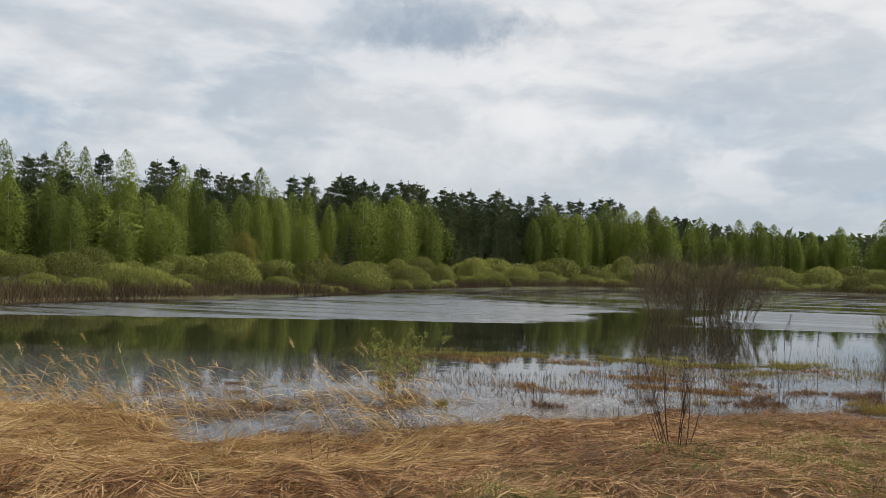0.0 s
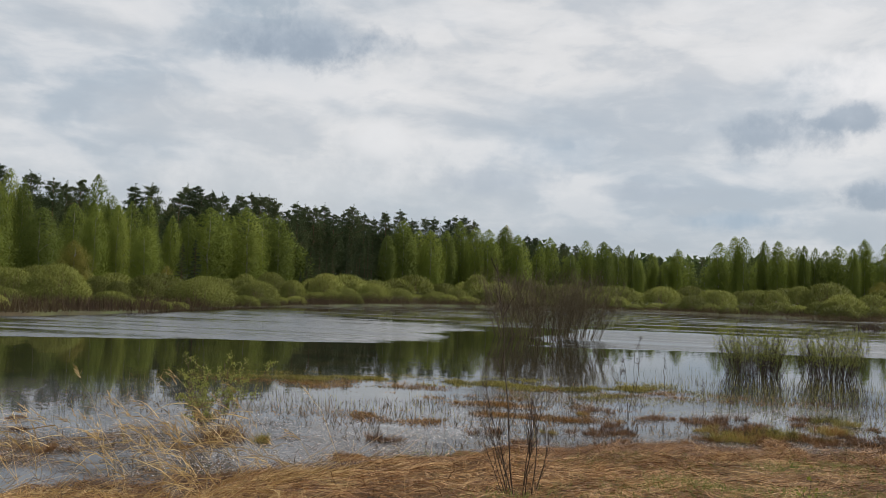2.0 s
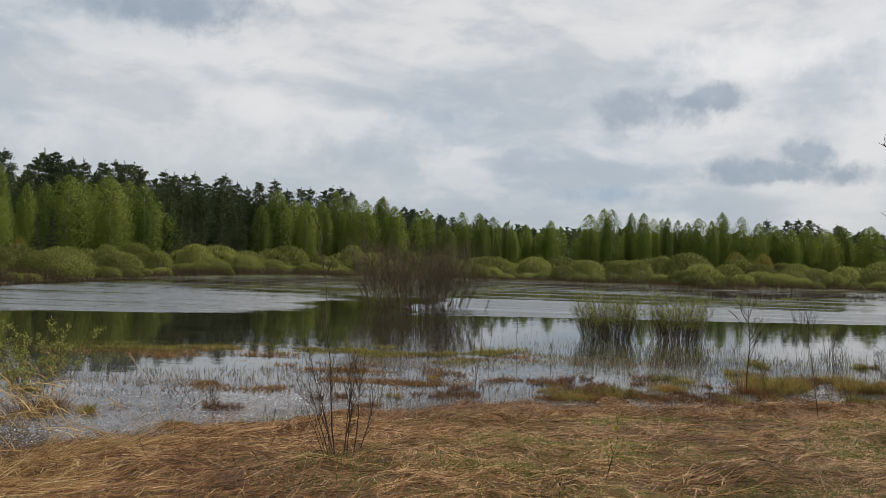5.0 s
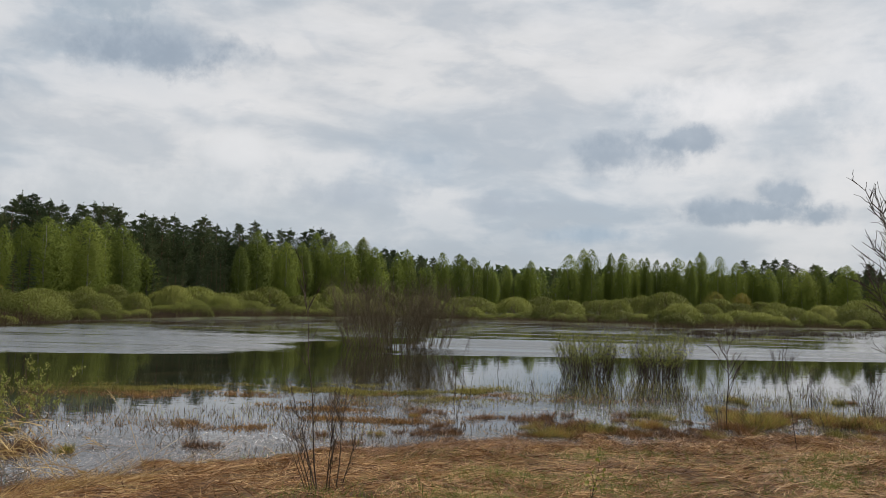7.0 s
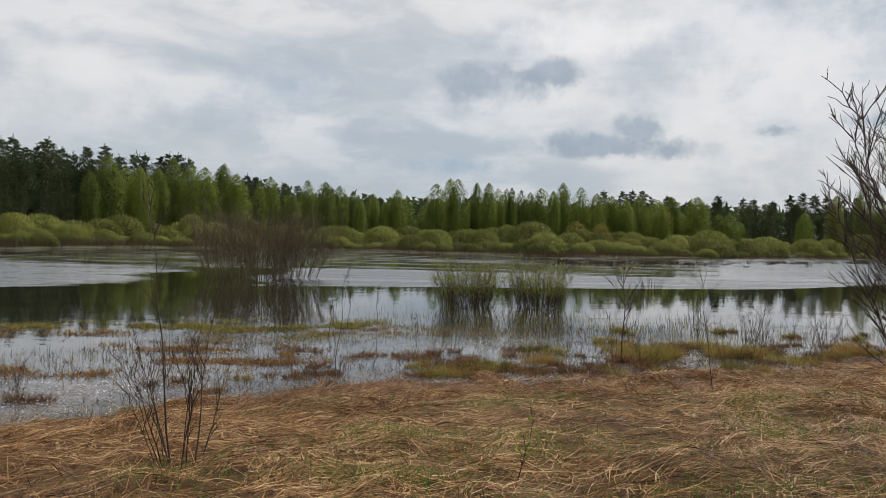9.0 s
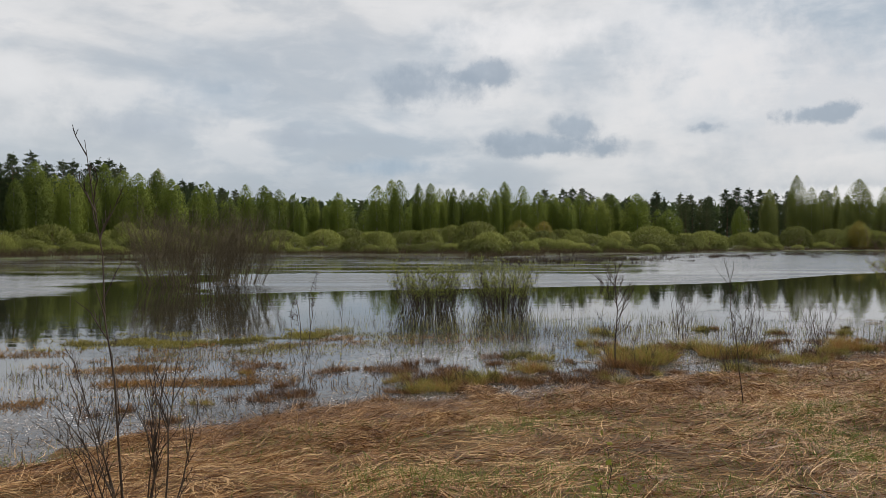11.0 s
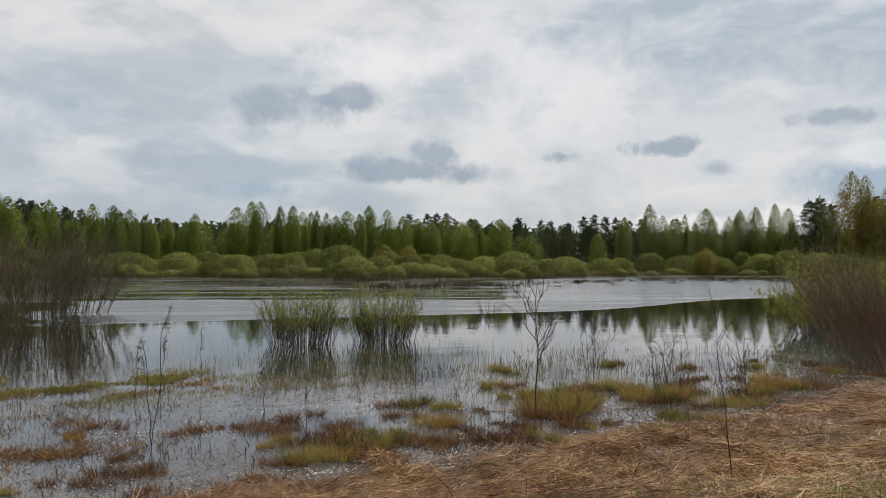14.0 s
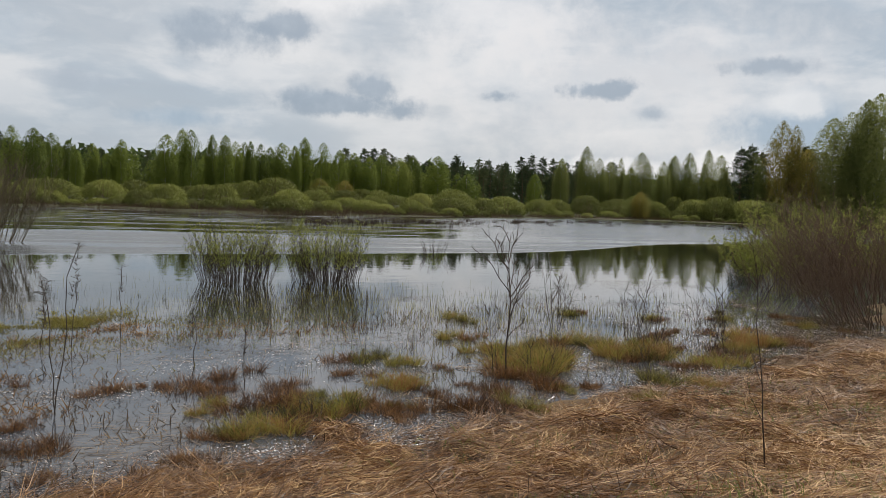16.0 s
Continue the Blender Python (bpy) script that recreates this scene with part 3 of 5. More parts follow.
def make_birch(seed, tall=10.0, stout=0.2, mat=None, count=3000, fine=1.0):
    """Trunk and crown of a young birch: a soft flame of hanging sprays, in a few plumes."""
    g = np.random.RandomState(seed)
    k = 9
    u = np.linspace(0, 1, k)
    path = np.stack([np.cumsum(g.normal(size=k) * 0.05), np.cumsum(g.normal(size=k) * 0.05), u * tall * 0.96], -1)[None]
    tv = tubes(path, (0.010 * tall * (1 - u) + 0.012)[None], 6)
    m = 10
    h = g.uniform(0.12, 0.8, m)
    a = g.uniform(0, 6.283, m)
    base = np.stack([np.interp(h, u, path[0, :, 0]), np.interp(h, u, path[0, :, 1]), h * tall], -1)
    limbs = arcs(base, np.stack([np.cos(a), np.sin(a), np.zeros(m)], -1), stout * tall * 0.8 * (1.05 - h), 1.3, 3, 0.2, 0.04, g)
    lv = tubes(limbs, np.linspace(0.03, 0.010, 3)[None] * np.ones((m, 1)), 3)
    trunk = mesh_of("trunk", *(join(tv, lv) if count > 2000 else tv), M_BIRCH_BARK)
    plumes = [(0.0, 0.0, 1.0, 1.0)]
    for q in range(1 + seed % 3):
        b = g.uniform(0, 6.283)
        plumes.append((math.cos(b) * 0.42, math.sin(b) * 0.42, g.uniform(0.68, 0.9), g.uniform(0.55, 0.75)))
    P, Q = [], []
    for px, py, ph, pw in plumes:
        n = int(count * ph * pw / (1.0 + 0.5 * (len(plumes) - 1)))
        zs = np.linspace(0.02, 1.0, 80)
        prof = np.interp(zs, [0, 0.08, 0.22, 0.40, 0.58, 0.74, 0.87, 0.95, 1.0], [0.70, 0.90, 1.0, 1.0, 0.95, 0.81, 0.57, 0.34, 0.06])
        z = np.interp(g.uniform(0, 1, n), np.cumsum(prof + 0.12) / np.sum(prof + 0.12), zs)
        rad = np.interp(z, zs, prof) * stout * tall * pw
        b = g.uniform(0, 6.283, n)
        lump = 1 + 0.10 * np.sin(3 * b + 4 * z + seed) + 0.09 * np.sin(6 * b - 5 * z + 2 * seed) + 0.06 * np.sin(11 * b + 9 * z)
        r = rad * lump * np.where(g.uniform(0, 1, n) < np.where(z > 0.8, 0.3, 0.62), 1 - 0.10 * np.abs(g.normal(size=n)), np.sqrt(g.uniform(0.1, 1.0, n))) * (1 + 0.05 * g.normal(size=n))
        P.append(np.stack([np.cos(b) * r + px * stout * tall * (0.5 + 0.5 * z), np.sin(b) * r + py * stout * tall * (0.5 + 0.5 * z), z * tall * ph * 1.04 + 0.3], -1))
        Q.append(np.stack([np.cos(b), np.sin(b), 0.1 + 0.35 * z], -1))
    p, o = np.concatenate(P), np.concatenate(Q)
    v = shingles(p, o, 0.024 * tall * fine, 0.0125 * tall * fine, g, 0.9, 0.8)[0]
    # larger sprays deep in the crown
    k = g.permutation(len(p))[:len(p) // 5]
    axis = np.stack([np.interp(p[k, 2] / tall, u, path[0, :, 0]), np.interp(p[k, 2] / tall, u, path[0, :, 1]), p[k, 2]], -1)
    deep = shingles(axis + (p[k] - axis) * 0.78, o[k], 0.050 * fine * tall, 0.036 * fine * tall, g, 0.6, 0.8)[0]
    crown = crown_of(np.concatenate([v, deep]), np.concatenate([o, o[k]]), mat or M_BIRCH, g, 0.22)
    return trunk, crown


def make_pine(seed, tall=15.0, clear=0.2, spire=False, each=34):
    """Trunk and crown of a pine with ragged tiers of tufts, or of a spruce (spire)."""
    g = np.random.RandomState(seed)
    u = np.linspace(0, 1, 8)
    path = np.stack([np.cumsum(g.normal(size=8) * 0.06), np.cumsum(g.normal(size=8) * 0.06), u * tall * 0.98], -1)[None]
    tv = tubes(path, (0.012 * tall * (1 - u) + 0.02)[None], 6)
    n = 60
    h = clear + (0.97 - clear) * (np.arange(n) + g.uniform(0, 1, n)) / n
    v = (h - clear) / (1 - clear)
    if spire:
        reach = (1 - v) ** 0.85 * 0.15 * tall * g.uniform(0.75, 1.15, n) + 0.12
    else:
        reach = np.interp(v, [0, 0.3, 0.6, 0.85, 1], [1.0, 0.95, 0.78, 0.48, 0.12]) * 0.165 * tall * g.uniform(0.65, 1.12, n)
    a = np.arange(n) * 2.4 + g.normal(size=n) * 0.5
    base = np.stack([np.interp(h, u, path[0, :, 0]), np.interp(h, u, path[0, :, 1]), h * tall], -1)
    out = np.stack([np.cos(a), np.sin(a), np.zeros(n)], -1)
    limbs = arcs(base, out, reach, -0.15 if spire else 0.35, 3, 0.0, 0.05, g)
    lv = tubes(limbs[::2], np.linspace(0.05, 0.02, 3)[None] * np.ones((len(limbs[::2]), 1)), 3)
    trunk = mesh_of("trunk", *(join(tv, lv) if each > 30 else tv), M_PINE_BARK)
    t = g.uniform(0.12, 1.05, (n, each)) ** (0.8 if spire else 0.6)
    p = limbs[:, :1] + (limbs[:, -1:] - limbs[:, :1]) * t[..., None]
    wide = reach[:, None, None] * (0.17 if spire else 0.26)
    p = (p + g.normal(size=(n, each, 3)) * np.concatenate([wide, wide, wide * 0.4], 2)).reshape(-1, 3)
    top = np.stack([g.normal(size=24) * 0.10 + path[0, -1, 0], g.normal(size=24) * 0.10 + path[0, -1, 1], tall * g.uniform(0.93, 1.02, 24)], -1)
    p = np.concatenate([p, top])
    N = len(p)
    d = unit(np.concatenate([np.repeat(out, each, 0), np.zeros((24, 3))]) * (0.9 if spire else 0.5) + g.normal(size=(N, 3)) * 0.5 + np.array([0, 0, -0.4 if spire else 0.7]))
    s = unit(np.cross(d, g.normal(size=(N, 3))))
    big = math.sqrt(34.0 / each)
    L, W = 0.028 * big * tall * g.uniform(0.6, 1.4, (N, 1)), 0.017 * big * tall * g.uniform(0.6, 1.4, (N, 1))
    verts = np.stack([p - s * W * 0.5, p + s * W * 0.5, p + d * L], 1).reshape(-1, 3)
    return trunk, mesh_of("crown", verts, np.arange(3 * N).reshape(-1, 3), M_PINE)


def make_willow(seed, wide=2.6, high=2.7, count=2900):
    """A round willow bush: a fan of stems under a close dome of small leaves."""
    g = np.random.RandomState(seed)
    n = 14
    a, lean = g.uniform(0, 6.283, n), g.uniform(0.05, 1.05, n)
    tip = np.stack([np.cos(a) * np.sin(lean) * wide, np.sin(a) * np.sin(lean) * wide, np.cos(lean) * high], -1) * 0.95
    base = np.stack([np.cos(a) * g.uniform(0.05, 0.5, n), np.sin(a) * g.uniform(0.05, 0.5, n), np.full(n, -0.1)], -1)
    t = np.linspace(0, 1, 4)[None, :, None]
    stems = base[:, None] + (tip - base)[:, None] * t + np.array([0, 0, 1.0]) * (t * (1 - t)) * 0.5
    sm = mesh_of("stem_fan", *tubes(stems, np.linspace(0.03, 0.008, 4)[None] * np.ones((n, 1)), 3), M_RED_TWIG)
    z = g.uniform(0, 1, count)
    b = g.uniform(0, 6.283, count)
    ring = np.sqrt(np.maximum(1 - z * z, 0)) ** 0.9
    lump = 1 + 0.10 * np.sin(2 * b + seed) * ring + 0.09 * np.sin(4 * b + 3 * z + seed * 1.7) + 0.05 * np.sin(9 * b + 7 * z) + 0.03 * g.normal(size=count)
    depth = 1 - np.abs(g.normal(size=count)) * 0.10
    p = np.stack([np.cos(b) * ring * wide * lump * depth, np.sin(b) * ring * wide * lump * depth, (0.05 + z * 0.95) * high * (0.9 + 0.1 * lump) * depth], -1)
    # fine shoots that radiate from the root and carry the leaves
    o = unit(p * np.array([1, 1, 1.3]) + g.normal(size=(count, 3)) * 0.9)
    s = unit(np.cross(o, g.normal(size=(count, 3))))
    f = math.sqrt(3600.0 / count) * 1.1
    L, W = 0.24 * f * g.uniform(0.5, 1.4, (count, 1)), 0.085 * f * g.uniform(0.6, 1.4, (count, 1))
    v = np.stack([p - o * L * 0.6 - s * W * 0.5, p - o * L * 0.6 + s * W * 0.5, p + o * L * 0.4], 1).reshape(-1, 3)
    return sm, crown_of(v, p * np.array([1, 1, 1.3]) + np.array([0, 0, 0.3]), M_WILLOW, g, 0.3)


STORE = {}


def plant(kind, variant, maker, names, m, label, category, group):
    """Place a thing of a kind: the first one of a variant is built, the rest are copies of it."""
    key = (kind, variant)
    if key in STORE:
        first = STORE[key].scale
        return tagged(copy_thing(STORE[key], m @ Matrix.Diagonal((1 / first[0], 1 / first[1], 1 / first[2], 1))), label, category, group)
    meshes = maker(variant)
    ob = rest(kind, m, label, category, group)
    for nm, me in zip(names, meshes):
        tagged(part(nm, me, ob), kind="stuff" if nm in ("stem_fan", "grass_tuft", "crown") else "")
    STORE[key] = ob
    return ob


def sized(x, y, s, sz=None, turn=0.0, sink=0.0):
    z = float(ground_height(x, y))
    return Matrix.Translation((x, y, z - sink)) @ Matrix.Rotation(turn, 4, "Z") @ Matrix.Diagonal((s, s, sz or s, 1))


def birch(x, y, top, i, wide=2.0, behind=False):
    z = float(ground_height(x, y))
    sz, w = (top - z) / 10.4, wide / 2.25
    kind, many, fine = (150, 1200, 1.45) if behind else (100, 16000, 0.45) if x < -28 else (140, 30000, 0.36) if x > 82 else (120, 11000, 0.58)
    plant("birch_tree", kind + i % (4 if behind else 8), lambda s: make_birch(s, 10.0, 0.175 + 0.018 * (s % 4), M_BIRCH_THIN if kind == 140 else None, many, fine), ("trunk", "crown"),
          Matrix.Translation((x, y, z - 0.1)) @ Matrix.Rotation(i * 1.7, 4, "Z") @ Matrix.Diagonal((w, w, sz, 1)),
          "young birch in fresh spring leaf at the wood's edge", "birch tree", "birches of the far shore")


def pine(x, y, top, i, spire=False, behind=False):
    z = float(ground_height(x, y))
    sz = (top - z) / 15.0
    kind = "spruce_tree" if spire else "pine_tree"
    plant(kind, (300 if spire else 200) + (50 if behind else 0) + i % 5, lambda s: make_pine(s, 15.0, 0.05 if spire else 0.14 + 0.06 * (s % 3), spire, 24 if behind else 120), ("trunk", "crown"),
          Matrix.Translation((x, y, z - 0.1)) @ Matrix.Rotation(i * 2.1, 4, "Z") @ Matrix.Diagonal((sz, sz, sz, 1)),
          "dark conical spruce among birches" if spire else "tall dark pine rising behind the birches", "spruce tree" if spire else "pine tree",
          "spruces of the far shore" if spire else "pines of the far shore")


def aspen(x, y, top, i, wide=2.0):
    z = float(ground_height(x, y))
    sz, w = (top - z) / 10.4, wide / 2.25
    plant("aspen_tree", 400 + i % 2, lambda s: make_birch(s, 10.0, 0.21, M_ASPEN, 20000, 0.42), ("trunk", "crown"),
          Matrix.Translation((x, y, z - 0.1)) @ Matrix.Rotation(i * 1.1, 4, "Z") @ Matrix.Diagonal((w, w, sz, 1)),
          "broadleaf tree with yellowish young leaves", "tree", "yellowish trees of the far shore")


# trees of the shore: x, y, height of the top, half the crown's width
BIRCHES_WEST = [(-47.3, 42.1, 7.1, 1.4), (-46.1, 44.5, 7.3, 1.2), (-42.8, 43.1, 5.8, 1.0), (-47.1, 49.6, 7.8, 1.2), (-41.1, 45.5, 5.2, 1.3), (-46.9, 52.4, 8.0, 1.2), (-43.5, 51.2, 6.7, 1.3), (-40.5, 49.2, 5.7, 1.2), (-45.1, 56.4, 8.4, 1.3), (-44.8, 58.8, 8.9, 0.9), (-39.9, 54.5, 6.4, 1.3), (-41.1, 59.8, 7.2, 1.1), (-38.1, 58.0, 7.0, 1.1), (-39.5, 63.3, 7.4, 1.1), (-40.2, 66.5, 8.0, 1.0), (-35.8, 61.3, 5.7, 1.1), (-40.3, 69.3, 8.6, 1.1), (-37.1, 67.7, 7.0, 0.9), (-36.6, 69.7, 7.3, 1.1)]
BIRCHES_COVE = [(-35.3, 71.0, 8.0, 1.6), (-36.2, 75.5, 8.4, 1.2), (-33.2, 73.9, 8.3, 2.0), (-34.1, 80.1, 8.4, 1.6), (-32.6, 80.3, 8.2, 1.5), (-26.6, 99.9, 7.7, 1.2), (-25.4, 102.8, 9.7, 1.9), (-24.5, 107.6, 8.8, 1.4), (-22.5, 105.7, 8.7, 1.4), (-21.3, 109.6, 9.0, 1.6), (-20.5, 115.3, 10.7, 1.7), (-18.0, 113.2, 9.7, 1.5), (-16.2, 112.8, 9.4, 1.6), (-14.9, 119.7, 10.2, 2.0), (-12.6, 115.1, 8.9, 1.8)]
BIRCHES_MID = [(-10.6, 126.6, 8.4, 1.2), (-9.3, 129.8, 9.6, 1.2), (-5.7, 121.1, 6.8, 1.6), (-3.9, 130.7, 9.4, 1.4), (-1.3, 127.4, 9.0, 1.5), (0.8, 131.3, 8.7, 1.3), (2.9, 133.7, 8.1, 1.3), (3.7, 126.9, 6.5, 0.9), (6.0, 135.2, 7.9, 1.2), (7.5, 129.5, 6.5, 1.0), (9.4, 129.8, 8.4, 1.6), (15.3, 130.6, 9.5, 1.9), (17.8, 133.7, 10.6, 1.4), (18.3, 128.9, 10.2, 1.4), (21.9, 133.1, 10.0, 1.3), (23.1, 129.3, 9.8, 1.4), (25.3, 133.3, 9.3, 1.2), (27.0, 135.3, 9.4, 1.1), (26.9, 130.5, 9.3, 1.0), (29.0, 133.4, 9.2, 1.2), (30.7, 134.4, 8.9, 1.1)]
BIRCHES_EAST = [(31.7, 131.5, 9.4, 1.8), (32.9, 128.6, 8.9, 1.2), (35.7, 133.4, 10.5, 1.7), (38.1, 131.5, 9.8, 1.4), (40.0, 129.5, 8.8, 1.4), (42.9, 131.3, 8.6, 1.8), (44.6, 129.3, 8.1, 1.5), (48.0, 132.9, 8.7, 1.6), (50.2, 130.8, 8.2, 1.9), (53.5, 133.3, 8.9, 1.7), (56.4, 130.0, 8.8, 2.1), (60.7, 127.6, 6.3, 1.8)]
BIRCHES_FAR_EAST = [(74.6, 130.4, 7.0, 1.3), (83.5, 136.2, 10.1, 1.7), (88.5, 135.9, 12.5, 1.7), (89.4, 133.1, 10.4, 1.5), (92.8, 134.7, 10.0, 1.4), (95.1, 134.5, 10.8, 1.1), (92.5, 128.0, 8.9, 1.3), (95.8, 129.5, 11.6, 2.3), (100.3, 129.0, 10.3, 1.4), (104.5, 131.1, 11.6, 2.0), (106.6, 129.5, 12.2, 1.8), (106.1, 126.3, 8.6, 2.2), (108.5, 126.7, 12.7, 1.2), (109.1, 124.2, 11.7, 2.2), (113.8, 121.0, 12.3, 2.4), (122.4, 111.8, 18.3, 3.3), (124.6, 110.2, 19.3, 2.5), (124.9, 107.4, 21.1, 2.9), (124.4, 104.7, 21.8, 3.2)]
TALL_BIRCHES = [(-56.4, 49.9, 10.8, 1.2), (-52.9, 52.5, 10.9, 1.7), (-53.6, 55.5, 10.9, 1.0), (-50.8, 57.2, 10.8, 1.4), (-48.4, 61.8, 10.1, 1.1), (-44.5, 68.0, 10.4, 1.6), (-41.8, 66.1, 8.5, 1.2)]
ASPENS = [(-34.9, 50.9, 4.0, 1.2), (-32.9, 59.4, 2.7, 0.6), (-15.1, 122.8, 10.7, 1.3), (33.5, 118.0, 4.3, 1.6), (37.1, 118.0, 4.2, 1.4), (87.3, 118.4, 4.6, 1.7), (117.5, 118.3, 17.9, 2.4), (119.5, 117.2, 17.3, 1.6), (119.5, 114.5, 13.0, 2.8)]
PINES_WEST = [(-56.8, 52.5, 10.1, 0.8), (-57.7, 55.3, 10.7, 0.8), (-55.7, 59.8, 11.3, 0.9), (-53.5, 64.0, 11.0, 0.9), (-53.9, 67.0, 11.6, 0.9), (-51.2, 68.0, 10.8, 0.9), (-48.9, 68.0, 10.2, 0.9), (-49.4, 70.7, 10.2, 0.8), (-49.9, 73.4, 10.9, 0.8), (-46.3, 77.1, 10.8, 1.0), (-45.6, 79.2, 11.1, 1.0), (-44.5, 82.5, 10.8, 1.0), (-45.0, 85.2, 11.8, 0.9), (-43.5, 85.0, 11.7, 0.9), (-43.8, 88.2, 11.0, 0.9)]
PINES_COVE = [(-42.9, 83.9, 10.6, 1.1), (-42.4, 85.6, 11.2, 1.1), (-42.8, 88.8, 11.3, 1.1), (-41.0, 89.4, 11.3, 1.1), (-41.2, 92.8, 11.8, 1.2), (-39.9, 92.3, 11.5, 1.2), (-40.1, 95.5, 11.9, 1.2), (-38.9, 94.7, 11.3, 1.2), (-37.5, 94.7, 10.2, 1.2), (-36.9, 96.6, 11.2, 1.3), (-37.1, 100.3, 11.2, 1.2), (-35.9, 99.8, 11.1, 1.2), (-35.9, 103.8, 11.7, 1.4), (-33.2, 100.0, 10.2, 1.2), (-34.5, 107.2, 11.1, 1.3), (-33.3, 106.9, 11.9, 1.4), (-32.3, 109.1, 11.1, 1.5), (-32.1, 112.6, 10.8, 1.4), (-30.5, 112.9, 11.7, 1.5), (-29.2, 115.6, 12.2, 1.5), (-28.4, 119.8, 11.2, 1.4), (-26.9, 122.5, 11.8, 1.5)]
PINES_MID = [(-25.9, 123.7, 11.9, 1.5), (-24.7, 127.4, 12.0, 1.5), (-23.1, 126.6, 12.4, 1.5), (-22.3, 129.7, 12.6, 1.5), (-20.8, 128.8, 12.0, 1.5), (-12.9, 133.3, 10.2, 1.2), (-11.8, 136.3, 10.1, 1.2), (-8.9, 136.4, 9.3, 1.2), (-7.7, 139.3, 9.5, 1.3), (-5.7, 138.6, 9.2, 1.1), (-0.5, 144.0, 9.3, 1.1), (1.8, 142.4, 8.3, 1.1), (7.6, 143.4, 7.8, 1.1), (45.2, 142.8, 10.2, 1.6), (49.3, 144.5, 10.5, 1.6), (51.5, 146.2, 10.7, 1.6), (52.4, 144.2, 10.6, 1.6), (54.1, 144.0, 9.7, 1.6), (57.8, 145.5, 9.9, 1.6), (60.2, 143.1, 8.9, 1.6), (63.2, 141.2, 8.5, 1.6)]
PINES_EAST = [(67.2, 145.2, 9.4, 1.7), (72.2, 146.1, 10.0, 1.7), (75.2, 148.2, 10.0, 1.7), (76.4, 146.7, 9.2, 1.7), (79.3, 148.7, 9.7, 1.8), (81.9, 147.4, 11.0, 2.0), (85.0, 149.3, 11.6, 2.0), (86.5, 147.8, 11.1, 2.0), (89.1, 147.9, 11.1, 2.0), (91.7, 147.6, 10.5, 1.8), (94.8, 148.3, 10.9, 1.8), (99.7, 143.3, 10.9, 1.6), (111.4, 121.6, 13.3, 2.1), (114.2, 122.1, 14.1, 2.4), (119.3, 124.4, 13.3, 2.0), (126.2, 121.2, 14.6, 2.0), (129.0, 122.0, 14.5, 1.8)]
SPRUCES = [(-34.9, 65.5, 4.8, 0.5), (-35.0, 67.9, 5.3, 0.7), (-28.1, 74.9, 2.9, 0.8), (-29.3, 79.7, 4.3, 1.1), (-32.8, 93.5, 7.2, 1.3), (-30.2, 89.9, 5.3, 1.1), (-28.7, 90.5, 5.0, 1.3), (-27.8, 91.4, 4.8, 1.1), (-28.7, 97.8, 5.6, 1.2), (-7.2, 127.1, 5.7, 1.2), (-3.0, 120.0, 4.4, 0.9), (6.9, 129.4, 5.8, 1.0), (53.4, 134.3, 6.5, 1.1), (68.5, 137.3, 7.4, 1.8)]

rng = random.Random(5)
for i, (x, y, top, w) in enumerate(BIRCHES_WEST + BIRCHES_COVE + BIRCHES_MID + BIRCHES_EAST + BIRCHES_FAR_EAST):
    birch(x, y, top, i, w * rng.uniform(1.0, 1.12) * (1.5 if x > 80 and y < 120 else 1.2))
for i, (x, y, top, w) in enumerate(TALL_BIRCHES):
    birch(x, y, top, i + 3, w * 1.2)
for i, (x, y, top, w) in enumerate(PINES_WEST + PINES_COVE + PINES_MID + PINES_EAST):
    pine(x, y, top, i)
for i, (x, y, top, w) in enumerate(SPRUCES):
    pine(x, y, top, i, True)
for i, (x, y, top, w) in enumerate(ASPENS):
    aspen(x, y, top, i, w * (1.5 if top > 9 else 1.1))


def polar(a, r):
    return r * math.sin(radians(a)), 2 + r * math.cos(radians(a))


def on_shore(a, out):
    return polar(a, float(shore_at(a)) + out)


def in_wood(a, out):
    return polar(a, float(wood_at(a)) + out)


# lower trees that close the gaps between the front ones
for i in range(96):
    a = -44 + i * 1.0 + rng.uniform(-0.4, 0.4)
    if -20.5 < a < -13.5 or 26.5 < a < 32.5:
        continue
    x, y = in_wood(a, 7 + rng.uniform(-2, 4))
    birch(x, y, (5.2 if a < -28 else 6.4) * rng.uniform(0.85, 1.12), i + 1, rng.uniform(1.2, 1.8), True)
